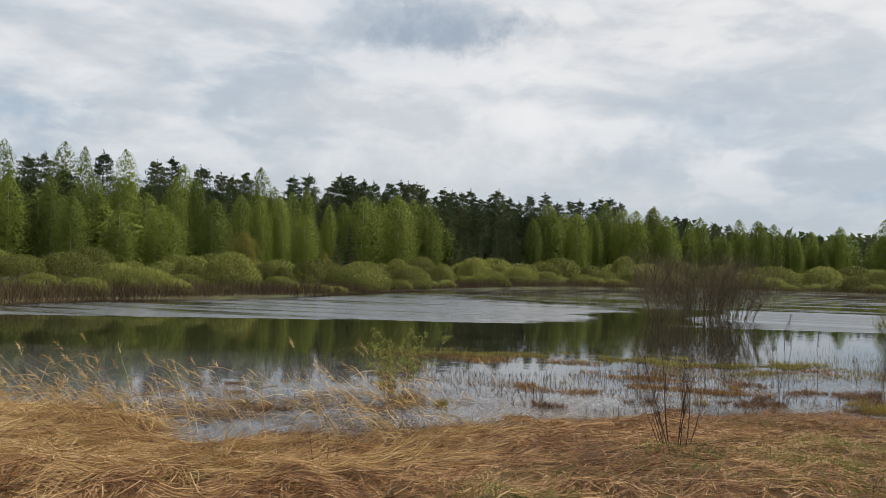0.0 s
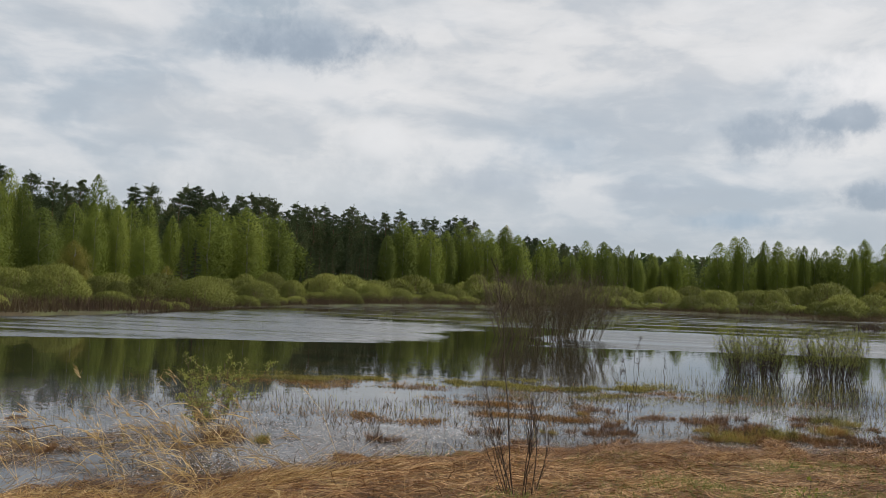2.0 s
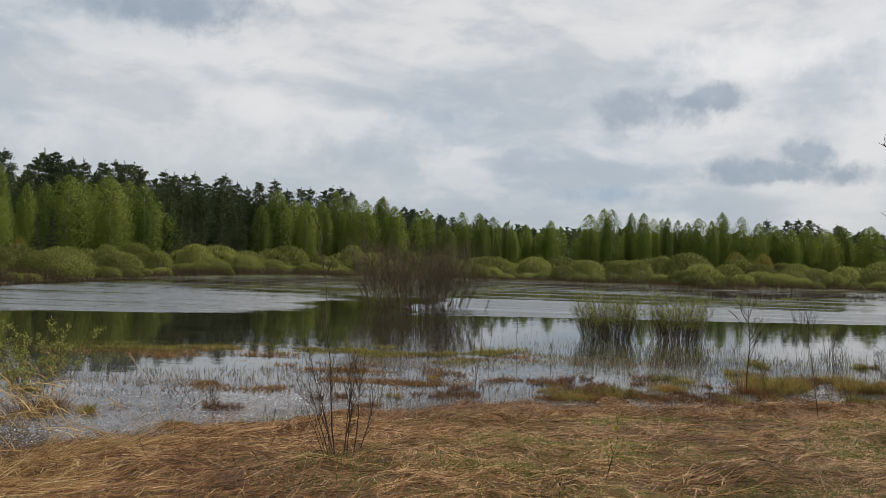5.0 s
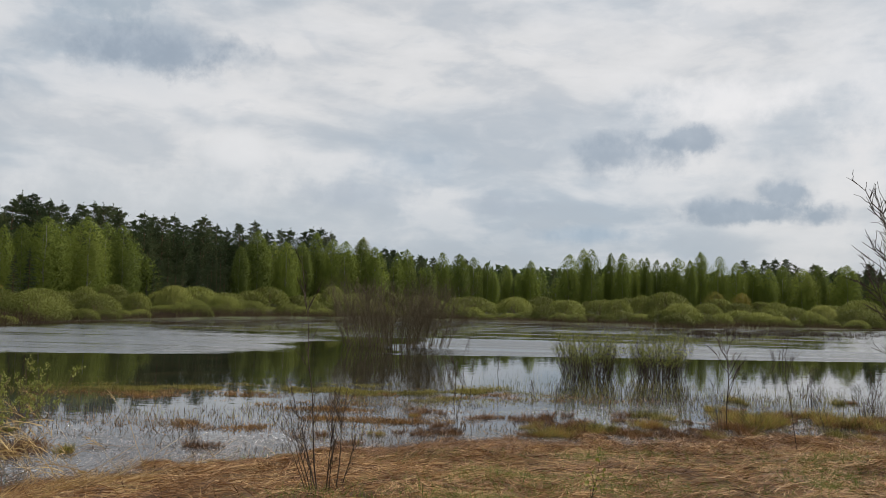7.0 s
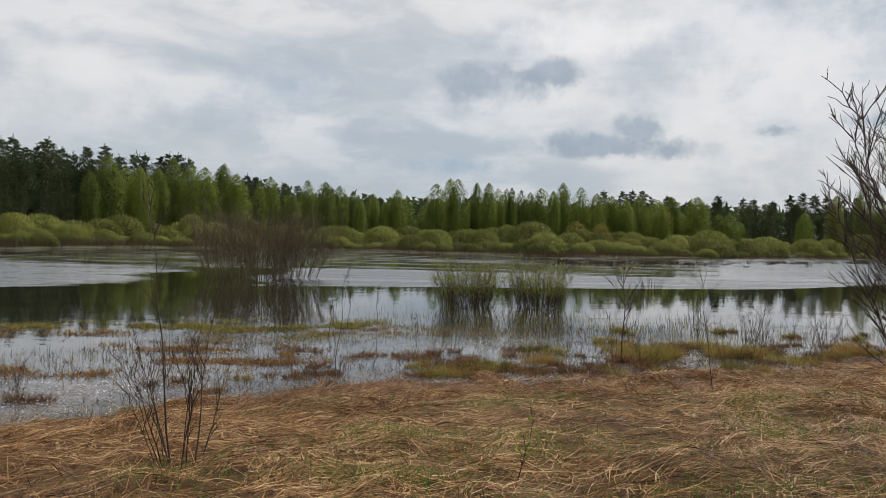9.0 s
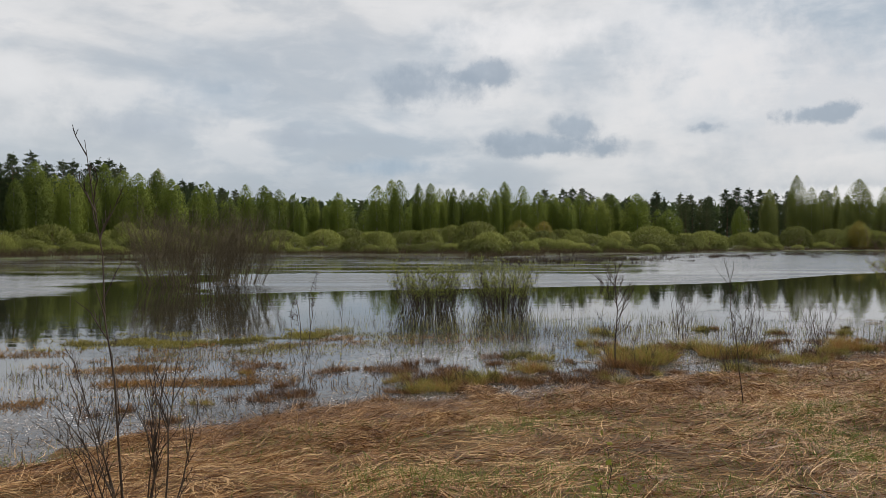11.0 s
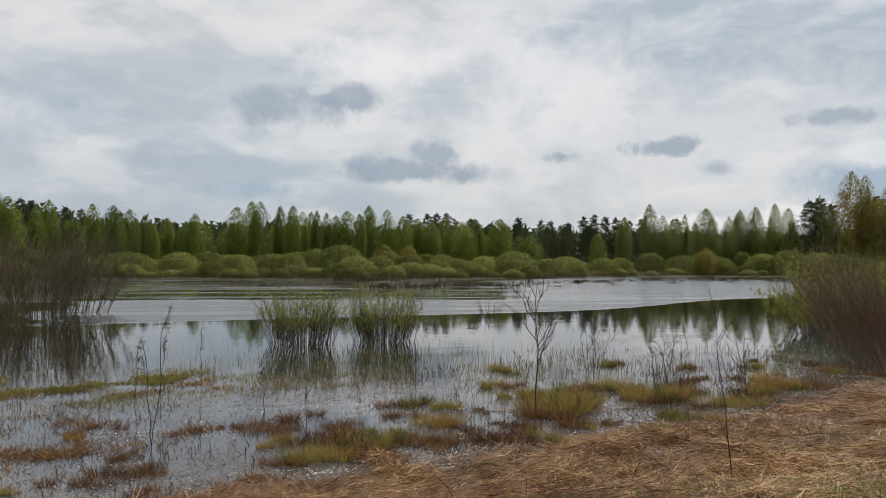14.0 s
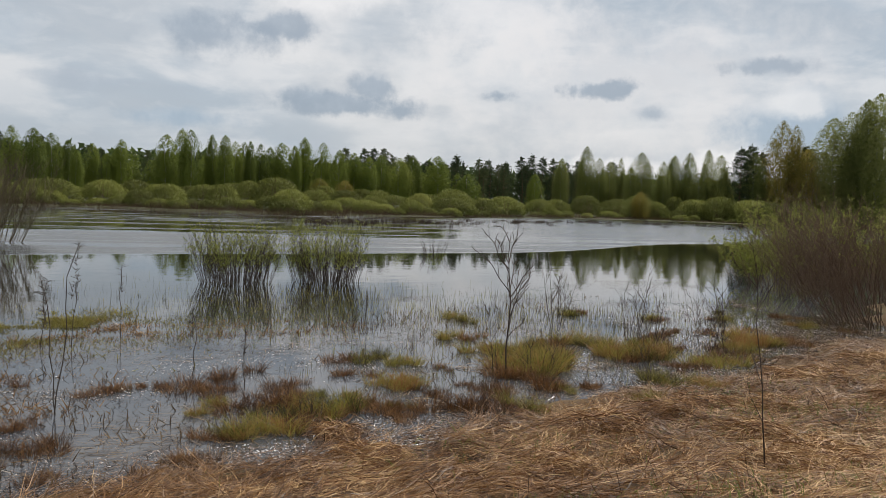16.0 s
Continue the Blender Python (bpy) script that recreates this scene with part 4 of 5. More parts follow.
# the wood behind: rows that close it
for i in range(74):
    a = -60 + i * 1.55 + rng.uniform(-0.5, 0.5)
    if a < -42:
        for out, top in ((3, 6.0), (12, 8.6)):
            x, y = in_wood(a, out + rng.uniform(-2, 2))
            (pine if out > 10 and rng.random() < 0.5 else birch)(x, y, top * rng.uniform(0.85, 1.1), i, behind=True)
    elif a < -21:
        for out, top in ((15, 7.6), (20, 8.8)):
            x, y = in_wood(a, out + rng.uniform(-2, 2))
            (pine if rng.random() < 0.6 else birch)(x, y, top * rng.uniform(0.85, 1.05) * (1.0 if a < -30 else 1.15), i, behind=True)
    elif a < -12:
        for out, top in ((6, 6.5), (12, 8.8), (18, 10.3), (24, 11.0)):
            x, y = in_wood(a + rng.uniform(-0.6, 0.6), out + rng.uniform(-2, 2))
            pine(x, y, top * rng.uniform(0.86, 1.03), i + out, out < 14 and rng.random() < 0.4, out > 14)
    elif a < 3.5:
        for out, top in ((12, 8.6), (20, 9.6 - 0.14 * (a + 12))):
            x, y = in_wood(a + rng.uniform(-0.5, 0.5), out + rng.uniform(-2, 2))
            (pine if rng.random() < 0.75 else birch)(x, y, top * rng.uniform(0.86, 1.0), i, behind=True)
    elif 25 < a < 33.5:
        for out in (10, 17, 24):
            x, y = in_wood(a + rng.uniform(-0.5, 0.5), out + rng.uniform(-3, 3))
            pine(x, y, rng.uniform(8.2, 10.0), i + out, rng.random() < 0.25, out > 20)
    else:
        for out, top in ((12, 7.6), (19, 8.4)):
            x, y = in_wood(a + rng.uniform(-0.5, 0.5), out + rng.uniform(-2, 2))
            (birch if rng.random() < 0.4 else pine)(x, y, top * rng.uniform(0.88, 1.04), i, behind=True)


# willow domes of the flooded margin: azimuth, metres behind the waterline, width, height
WILLOWS_WEST = [(-49.8, 8, 3.0, 1.7), (-47.1, 8, 3.5, 1.9), (-45.2, 14, 2.7, 2.1), (-42.7, 3, 3.1, 1.4), (-39.0, 10, 2.6, 1.9), (-37.6, 14, 2.7, 2.1), (-36.7, 6, 3.0, 2.3), (-34.2, 8, 1.8, 1.7), (-33.1, 6, 1.5, 1.5), (-31.3, 8, 2.3, 1.9), (-28.1, 3, 3.6, 1.8), (-24.8, 14, 2.3, 2.2), (-24.1, 6, 3.1, 1.8), (-23.1, 14, 2.8, 2.4), (-21.7, 8, 2.1, 1.9), (-20.2, 12, 2.1, 1.7), (-19.4, 8, 3.0, 2.5), (-18.1, 4, 2.3, 1.4), (-17.4, 12, 1.4, 1.7), (-16.2, 5, 3.1, 1.8), (-12.3, 3, 1.9, 0.7)]
WILLOWS_MID = [(-27.5, 6, 3.6, 2.0), (-10.4, 5, 2.4, 1.6), (-9.1, 14, 3.2, 3.2), (-8.0, 7, 5.2, 2.3), (-6.3, 10, 4.3, 1.8), (-3.3, 10, 5.0, 2.5), (-2.2, 5, 3.5, 2.0), (0.3, 9, 5.2, 2.5), (3.2, 12, 4.3, 2.6), (5.2, 5, 3.1, 1.8), (6.8, 7, 3.4, 2.4), (8.8, 12, 3.5, 2.3), (10.0, 9, 3.6, 2.5), (11.6, 14, 3.1, 2.8), (13.2, 9, 5.0, 3.3), (14.1, 5, 3.9, 2.3), (15.7, 9, 3.7, 2.2), (17.6, 12, 3.6, 2.3), (18.9, 5, 3.4, 1.5), (19.8, 14, 3.3, 2.6), (20.9, 10, 3.8, 2.1)]
WILLOWS_EAST = [(19.4, 9, 3.4, 1.9), (21.9, 5, 2.9, 1.7), (22.5, 12, 3.6, 2.5), (24.5, 5, 4.5, 2.3), (24.6, 12, 5.4, 3.2), (26.8, 7, 3.4, 2.2), (28.0, 9, 5.6, 2.7), (30.4, 8, 4.3, 2.6), (31.5, 6, 4.0, 2.7), (33.4, 9, 5.4, 3.5), (35.4, 8, 5.5, 3.2), (36.8, 10, 5.3, 4.0), (37.8, 5, 4.4, 3.1), (39.1, 12, 4.2, 4.1), (40.3, 8, 5.8, 3.8), (41.8, 8, 7.4, 4.3), (41.8, 16, 5.2, 7.3), (43.5, 6, 7.0, 4.0), (45.8, 5, 4.5, 3.1), (44.7, 5, 6.6, 3.8), (47.3, 5, 4.6, 2.9), (48.7, 7, 6.0, 3.2), (50.2, 7, 6.4, 3.4), (46.5, 14, 6.0, 4.0), (51.8, 8, 6.0, 3.4)]


def willow(a, out, wide, high, i, fine=True):
    x, y = on_shore(a, out)
    kind, many = (500, 8500) if a < -12 else (520, 5200)
    if not fine:
        kind, many = 540, 2200
    plant("willow_bush", kind + i % 7, lambda s: make_willow(s, 2.6, 2.7, many), ("stem_fan", "crown"), sized(x, y, wide / 5.2, high / 2.7, i * 1.3, 0.05),
          "rounded grey-green willow bush standing on the far shore", "willow bush", "willows of the far shore")


for i, (a, out, wide, high) in enumerate(WILLOWS_WEST + WILLOWS_MID + WILLOWS_EAST):
    willow(a, out, wide * 1.08, max(high - 0.1, 1.0), i)
# lower ones between and behind them
for i in range(100):
    a = -60 + i * 1.14 + rng.uniform(-0.3, 0.3)
    r = float(shore_at(a))
    w = rng.uniform(1.6, 3.4) * (0.75 if a < -20 else 1.1)
    willow(a, rng.uniform(1.0, 7.0), w, w * rng.uniform(0.30, 0.45), i, a < -12 or i % 2 == 0)
    gap = float(wood_at(a)) - r
    w = rng.uniform(3.0, 5.0) * (0.7 if a < -20 else 1.0)
    willow(a + rng.uniform(-0.3, 0.3), rng.uniform(0.45, 0.95) * gap, w, w * rng.uniform(0.40, 0.55), i + 2, False)


def far_wood():
    """The depth of the wood: a dim thicket behind the last rows."""
    g = np.random.RandomState(9)
    n = 42000
    a = g.uniform(-60, 58, n)
    r = wood_at(a) + g.uniform(24, 40, n)
    x, y = r * np.sin(np.radians(a)), 2 + r * np.cos(np.radians(a))
    top = np.interp(a, [-60, -28, -12, 2, 20, 58], [7.5, 9.0, 9.6, 8.0, 8.4, 8.4]) + 0.9 * soft_noise(x, y, 0.9, 15)
    z = ground_height(x, y)
    p = np.stack([x, y, z + (top - z) * g.uniform(0, 1, n) ** 0.9], -1)
    tagged(new("far_wood", mesh_of("far_wood", *leaves(p, 1.1, 0.8, 0.3, g), M_FAR)), "dim dense thicket deep in the far wood", "wood", kind="stuff")


far_wood()


def shore_sedge():
    """Brown sedge and low twigs along the far waterline."""
    g = np.random.RandomState(8)
    n = 26000
    a = g.uniform(-56, 56, n)
    r = shore_at(a) + g.uniform(-1.2, 3.6, n) + 1.5 * g.normal(size=n) * 0.3
    x, y = r * np.sin(np.radians(a)), 2 + r * np.cos(np.radians(a))
    b = np.stack([x, y, np.maximum(ground_height(x, y), -0.05)], -1)
    d = unit(g.normal(size=(n, 3)) * np.array([0.35, 0.35, 0]) + np.array([0, 0, 1.0]))
    p = arcs(b, d, g.uniform(0.22, 0.8, n) * (0.6 + 0.5 * (soft_noise(x, y, 0.3, 9) > -0.1)), 0.0, 3, 0.1, 0.08, g)
    tagged(new("shore_sedge", mesh_of("shore_sedge", *strips(p, g.uniform(0.012, 0.03, n), unit(np.stack([np.cos(np.radians(a)), -np.sin(np.radians(a)), np.zeros(n)], -1))), M_SEDGE)),
           "brown dead sedge and low twigs along the far waterline", "sedge", kind="stuff")


shore_sedge()


def flooded_sedge():
    """Dark tufts of drowned sedge standing in the water before the far shore."""
    g = np.random.RandomState(18)
    c = 130
    a = g.uniform(15, 43, c)
    r = shore_at(a) * np.where(g.uniform(0, 1, c) < 0.75, g.uniform(0.70, 0.80, c), g.uniform(0.6, 0.95, c))
    each = 26
    A, R = np.repeat(a, each), np.repeat(r, each) + g.normal(size=c * each) * 0.5
    n = c * each
    x, y = R * np.sin(np.radians(A)) + g.normal(size=n) * 0.35, 2 + R * np.cos(np.radians(A))
    b = np.stack([x, y, np.full(n, -0.05)], -1)
    d = unit(g.normal(size=(n, 3)) * np.array([0.3, 0.3, 0]) + np.array([0, 0, 1.0]))
    p = arcs(b, d, np.repeat(g.uniform(0.15, 0.5, c), each) * g.uniform(0.6, 1.1, n), 0.0, 3, 0.1, 0.06, g)
    tagged(new("flooded_sedge", mesh_of("flooded_sedge", *strips(p, g.uniform(0.02, 0.05, n), unit(np.stack([np.cos(np.radians(A)), -np.sin(np.radians(A)), np.zeros(n)], -1))), M_DROWNED)),
           "dark tufts of drowned sedge in shallow water", "sedge", kind="stuff")


flooded_sedge()


# ---- shrubs and saplings ----
def shrub_paths(g, stems, tall, spread, twigs, sub, rb, curve=0.3, lean=(0, 0), reach=0.42, open_at=0.75):
    """Main stems, side twigs and fine twigs as bent paths."""
    a = g.uniform(0, 6.283, stems)
    out = spread * np.sqrt(g.uniform(0.02, 1, stems))
    base = np.stack([np.cos(a) * rb * g.uniform(0.2, 1, stems), np.sin(a) * rb * g.uniform(0.2, 1, stems), np.full(stems, -0.06)], -1)
    d = np.stack([np.cos(a) * out + lean[0], np.sin(a) * out + lean[1], np.ones(stems)], -1)
    L = tall * g.uniform(0.6, 1.0, stems)
    d = unit(d)
    main = arcs(base, d, L, curve * (1 - d[:, 2]), 8, 0.0, 0.014, g)

    def side(paths, count, length, angle):
        n, k, _ = paths.shape
        w = np.repeat(np.arange(n), count)
        t = g.uniform(0.25, 0.97, n * count) * (k - 1)
        i0 = np.minimum(t.astype(int), k - 2)
        seg = paths[w, i0 + 1] - paths[w, i0]
        b = paths[w, i0] + seg * (t - i0)[:, None]
        dd = unit(unit(seg) + angle * unit(g.normal(size=(len(w), 3)) * np.array([1, 1, 0.4])) + np.array([0, 0, 0.25]))
        whole = np.linalg.norm(paths[:, -1] - paths[:, 0], axis=-1)[w]
        return arcs(b, dd, length * whole * g.uniform(0.4, 1.0, len(w)) * (1.15 - 0.6 * t / (k - 1)), 0.12, 4, 0.0, 0.05, g)

    tw = side(main, twigs, reach, open_at) if twigs else None
    fi = side(tw, sub, 0.5, 0.8) if twigs and sub else None
    return main, tw, fi


def make_shrub(seed, stems=7, tall=1.2, spread=0.5, twigs=6, sub=3, rb=0.12, thick=0.008, mat=None, leaf=0, leaf_size=(0.03, 0.018), leaf_from=0.4, lean=(0, 0), upright=0.0, reach=0.42, open_at=0.75):
    """A shrub: each main stem with its twigs is a mesh, and the leaves are one mesh."""
    g = np.random.RandomState(seed)
    main, tw, fi = shrub_paths(g, stems, tall, spread, twigs, sub, rb, 0.3, lean, reach, open_at)
    out = []
    for s in range(stems):
        r = thick * g.uniform(0.7, 1.2)
        bits = [tubes(main[s:s + 1], (np.linspace(1, 0.22, 8) * r)[None], 5)]
        if twigs:
            q = tw[s * twigs:(s + 1) * twigs]
            bits.append(tubes(q, np.linspace(0.55, 0.24, 4)[None] * r * np.ones((len(q), 1)), 3))
            if sub:
                q = fi[s * twigs * sub:(s + 1) * twigs * sub]
                bits.append(tubes(q, np.linspace(0.36, 0.20, 4)[None] * r * np.ones((len(q), 1)), 3))
        out.append(mesh_of("stem", *join(*bits), mat or M_TWIG))
    lm = None
    if leaf:
        src = fi if fi is not None else (tw if tw is not None else main)
        n = len(src)
        w = g.randint(0, n, leaf)
        p = src[w, g.randint(1, src.shape[1], leaf)] + g.normal(size=(leaf, 3)) * 0.012
        p = p[p[:, 2] > leaf_from * tall * g.uniform(0.6, 1.0, len(p))]
        lm = mesh_of("leaves", *leaves(p, leaf_size[0], leaf_size[1], -0.5 - upright, g, True), M_SHOOT)
    return out, lm


def shrub(kind, x, y, label, category, group="", z=None, **how):
    meshes, lm = make_shrub(**how)
    ob = rest(kind, Matrix.Translation((x, y, max(float(ground_height(x, y)), -0.12) if z is None else z)), label, category, group)
    for me in meshes:
        part("stem", me, ob)
    if lm:
        tagged(part("leaves", lm, ob, "small fresh yellow-green leaves"), kind="stuff")
    return ob


# flooded clumps of willow shoots out in the water
for x, y, sd in ((3.02, 21.95, 31), (4.74, 22.0, 32)):
    shrub("willow_clump", x, y, "clump of green willow shoots standing in open water", "willow clump", "willow clumps in the water", seed=sd, stems=270, tall=1.28, spread=0.40, twigs=3, sub=0, rb=0.62, thick=0.0042, leaf=6500, leaf_size=(0.05, 0.010), leaf_from=0.40, upright=2.2)
shrub("willow_clump", 10.66, 30.1, "small thin clump of bare shoots in open water", "willow clump", seed=33, stems=18, tall=0.75, spread=0.5, twigs=3, sub=0, rb=0.35, thick=0.008)
# the great bare bush standing in the water
shrub("bare_willow_bush", -2.75, 33.6, "large leafless brown willow bush rising from the water", "willow bush", seed=134, stems=270, tall=2.75, spread=0.50, twigs=8, sub=3, rb=2.0, thick=0.0095, mat=M_BUSH)
# bushes at the eastern end of the bank
shrub("bare_willow_bush", 11.5, 14.9, "dense brown willow bush just coming into leaf on the bank", "willow bush", seed=35, stems=260, tall=2.1, spread=1.0, twigs=12, sub=2, rb=1.3, thick=0.006, mat=M_RED_TWIG, leaf=7000, leaf_size=(0.034, 0.014), leaf_from=0.78, upright=1.5)
shrub("leafy_willow_bush", 14.4, 18.2, "willow bush with fresh green leaves above bare stems", "willow bush", seed=36, stems=150, tall=2.1, spread=1.0, twigs=9, sub=2, rb=1.3, thick=0.006, mat=M_RED_TWIG, leaf=30000, leaf_size=(0.042, 0.018), leaf_from=0.45)
shrub("leafy_willow_bush", 15.5, 20.8, "low spreading willow bush in fresh green leaf at the waterside", "willow bush", seed=41, stems=100, tall=1.3, spread=0.8, twigs=8, sub=2, rb=1.2, thick=0.006, mat=M_RED_TWIG, leaf=20000, leaf_size=(0.042, 0.018), leaf_from=0.3)
# slender bare alder leaning over the bank
shrub("bare_alder", 3.85, 6.9, "slender leafless alder with many rising branches on the bank", "alder", seed=37, stems=20, tall=2.75, spread=0.46, twigs=24, sub=7, rb=0.16, thick=0.0082, lean=(-0.13, 0.06), reach=0.30, open_at=0.95)
# saplings along the bank
shrub("leafy_willow_shrub", -4.88, 9.72, "small shrub with fresh yellow-green leaves on a tussock", "shrub", seed=38, stems=17, tall=1.15, spread=0.46, twigs=8, sub=2, rb=0.16, thick=0.0055, mat=M_RED_TWIG, leaf=3000, leaf_size=(0.024, 0.016), leaf_from=0.36)
shrub("bare_sapling", -1.08, 7.12, "thin leafless sapling with several upright stems", "sapling", "saplings on the bank", seed=39, stems=11, tall=1.05, spread=0.40, twigs=6, sub=2, rb=0.15, thick=0.005)
shrub("bare_sapling", -1.14, 7.10, "tall thin leafless sapling", "sapling", "saplings on the bank", seed=44, stems=1, tall=2.5, spread=0.01, twigs=14, sub=2, rb=0.04, thick=0.0058, lean=(-0.10, 0), reach=0.2)
for n, (x, y, st, tall, sp, tw) in enumerate([(3.72, 13.2, 2, 0.9, 0.22, 5), (6.02, 15.8, 7, 1.2, 0.28, 5), (6.39, 14.76, 8, 1.1, 0.45, 5), (6.8, 13.87, 3, 1.15, 0.35, 5), (7.3, 13.98, 4, 1.15, 0.35, 4), (4.05, 13.1, 8, 0.6, 0.45, 3), (6.38, 14.3, 6, 0.8, 0.4, 4),
                                               (0.29, 5.11, 2, 0.5, 0.3, 2), (5.0, 12.43, 3, 0.75, 0.4, 4), (-3.19, 10.25, 5, 0.65, 0.5, 3), (1.53, 12.09, 2, 0.6, 0.3, 3), (8.1, 15.3, 6, 0.9, 0.5, 4), (-3.4, 4.9, 4, 0.45, 0.3, 2), (2.9, 5.3, 4, 0.7, 0.4, 2)]):
    shrub("bare_sapling", x, y, "thin dark leafless sapling on the marshy bank", "sapling", "saplings on the bank", seed=50 + n, stems=st, tall=tall, spread=sp, twigs=tw + 2, sub=2, rb=0.10, thick=0.0030 if y < 6 else 0.0050, open_at=0.95)
shrub("bare_sapling", 3.75, 13.15, "dark leafless alder sapling with forked branches", "sapling", "saplings on the bank", seed=71, stems=1, tall=1.6, spread=0.10, twigs=13, sub=4, rb=0.02, thick=0.011, reach=0.44, open_at=1.1)
shrub("bare_sapling", 3.45, 9.65, "single slender leafless sapling leaning on the grass bank", "sapling", "saplings on the bank", seed=75, stems=1, tall=1.4, spread=0.04, twigs=7, sub=2, rb=0.01, thick=0.0046, lean=(-0.13, 0), reach=0.36, open_at=1.0)
shrub("leafy_sprout", 0.78, 6.4, "short leafy sprout in the dead grass", "sprout", seed=70, stems=1, tall=0.62, spread=0.25, twigs=5, sub=0, rb=0.02, thick=0.006, leaf=26, leaf_size=(0.035, 0.02), leaf_from=0.3)


def weed(x, y, tall, n):
    """A dry weed stalk with a feathery brown head."""
    g = np.random.RandomState(80 + n)
    main = arcs(np.array([[0, 0, -0.25]]), unit(np.array([[g.normal() * 0.06, 0.03, 1.0]])), [tall + 0.25], 0.0, 8, 0.0, 0.02, g)
    m = 26
    t = g.uniform(0.72, 1.0, m)
    b = main[0, 0] + (main[0, -1] - main[0, 0]) * t[:, None]
    tw = arcs(b, unit(g.normal(size=(m, 3)) * np.array([1, 1, 0.2]) + np.array([0, 0, 1.0])), g.uniform(0.03, 0.09, m), 0.0, 3, 0.2, 0.05, g)
    ob = rest("weed_stalk", Matrix.Translation((x, y, 0)), "tall dry brown weed stalk standing in shallow water", "weed stalk", "weed stalks in the shallows")
    part("stalk", mesh_of("stalk", *tubes(main, np.linspace(0.005, 0.0025, 8)[None], 4), M_TWIG), ob)
    tagged(part("seed_head", mesh_of("seed_head", *tubes(tw, np.linspace(0.003, 0.0015, 3)[None] * np.ones((m, 1)), 3), M_TWIG), ob), kind="stuff")


for n, (x, y, tall) in enumerate([(-0.16, 12.74, 1.2), (-0.10, 12.78, 0.95), (-0.24, 15.54, 0.7), (0.05, 15.6, 0.75), (0.56, 15.96, 0.8), (1.0, 13.9, 0.55), (-2.2, 13.0, 0.5), (3.2, 15.5, 0.5), (1.3, 13.2, 0.5)]):
    weed(x, y, tall, n)


# ---- grass of the bank ----
def edge_of(x):
    return np.interp(x, [p[0] for p in BANK], [p[1] for p in BANK])


def tufts(g, x, y, each, spread, mat, long, lift, wide, name, label, twist=0.7):
    """Tufts of fallen blades: every tuft lies its own way, roughly with its neighbours."""
    free = pool_at(x, y) < 0.4
    x, y = x[free], y[free]
    n = len(x)
    flow = 0.7 + 1.3 * soft_noise(x, y, 0.8, 31) + g.normal(size=n) * twist
    heave = np.clip(0.55 + 0.7 * soft_noise(x, y, 2.0, 33) + g.normal(size=n) * 0.35, 0.08, 2.0)
    X = np.repeat(x, each) + g.normal(size=n * each) * spread
    Y = np.repeat(y, each) + g.normal(size=n * each) * spread
    F = np.repeat(flow, each) + g.normal(size=n * each) * 0.32
    H = np.repeat(heave, each)
    N = len(X)
    b = np.stack([X, Y, np.maximum(ground_height(X, Y), -0.005) + H * 0.03 * g.uniform(0, 1, N) ** 2], -1)
    d = np.stack([np.cos(F), np.sin(F), np.zeros(N)], -1)
    L = g.uniform(0.45, 1.3, N) * long * np.repeat(g.uniform(0.7, 1.3, n), each)
    rise = H * lift * g.uniform(0.0, 1.0, N) ** 1.5
    p = arcs(b, d, L, rise, 3, rise * g.uniform(0.8, 1.2, N), 0.05, g)
    side = unit(np.cross(d, np.array([[0, 0, 1.0]])) + g.normal(size=(N, 3)) * 0.5)
    tagged(new(name, mesh_of(name, *strips(p, g.uniform(0.6, 1.4, N) * wide, side), mat)), label, "dead grass", kind="stuff")


def lay(x, y):
    """Top of the flattened grass: the ground with mounds and folds of straw on it."""
    m = np.clip(soft_noise(x, y * 1.5, 3.0, 71, 3) + 0.1, 0, 1.3) * 0.075 + np.clip(soft_noise(x, y * 1.5, 7.5, 72, 2), -0.3, 1) * 0.04
    return np.maximum(ground_height(x, y), 0.0) + 0.006 + m * np.clip(0.22 * (bank_depth(x, y) - 0.25), 0.03, 0.8)


def locks(g, x, y, each, long, wide, fray, mat, name, label, turn=0.4):
    """Locks of combed straw draped over the mounds; their ends fray upwards."""
    free = pool_at(x, y) < 0.4
    x, y = x[free], y[free]
    n = len(x)
    flow = 0.2 + 1.0 * soft_noise(x, y, 0.9, 31) + g.normal(size=n) * turn * np.where(x > 3.5, 1.7, 1.0)
    X = np.repeat(x, each)
    Y = np.repeat(y, each)
    F = np.repeat(flow, each) + g.normal(size=n * each) * 0.27
    N = len(X)
    u, w = g.normal(size=N) * 0.14, g.normal(size=N) * 0.045
    X, Y = X + np.cos(F) * u - np.sin(F) * w, Y + np.sin(F) * u + np.cos(F) * w
    L = long * g.uniform(0.5, 1.3, N) * np.repeat(g.uniform(0.6, 1.3, n), each)
    bend = np.repeat(g.normal(size=n) * 0.55, each) + g.normal(size=N) * 0.35
    t = np.linspace(0, 1, 4)
    px = X[:, None] + np.cos(F)[:, None] * L[:, None] * t - np.sin(F)[:, None] * (bend * L)[:, None] * t * t
    py = Y[:, None] + np.sin(F)[:, None] * L[:, None] * t + np.cos(F)[:, None] * (bend * L)[:, None] * t * t
    z = lay(px, py) + 0.022 * g.uniform(0, 1, (N, 1)) ** 2 + (g.uniform(0, 1, (N, 1)) ** 4 * fray * L[:, None]) * t * t
    p = np.stack([px, py, z], -1)
    side = unit(np.stack([-np.sin(F), np.cos(F), np.zeros(N)], -1) + g.normal(size=(N, 3)) * 0.45)
    tagged(new(name, mesh_of(name, *strips(p, g.uniform(0.6, 1.5, N) * wide, side), mat)), label, "dead grass", kind="stuff")


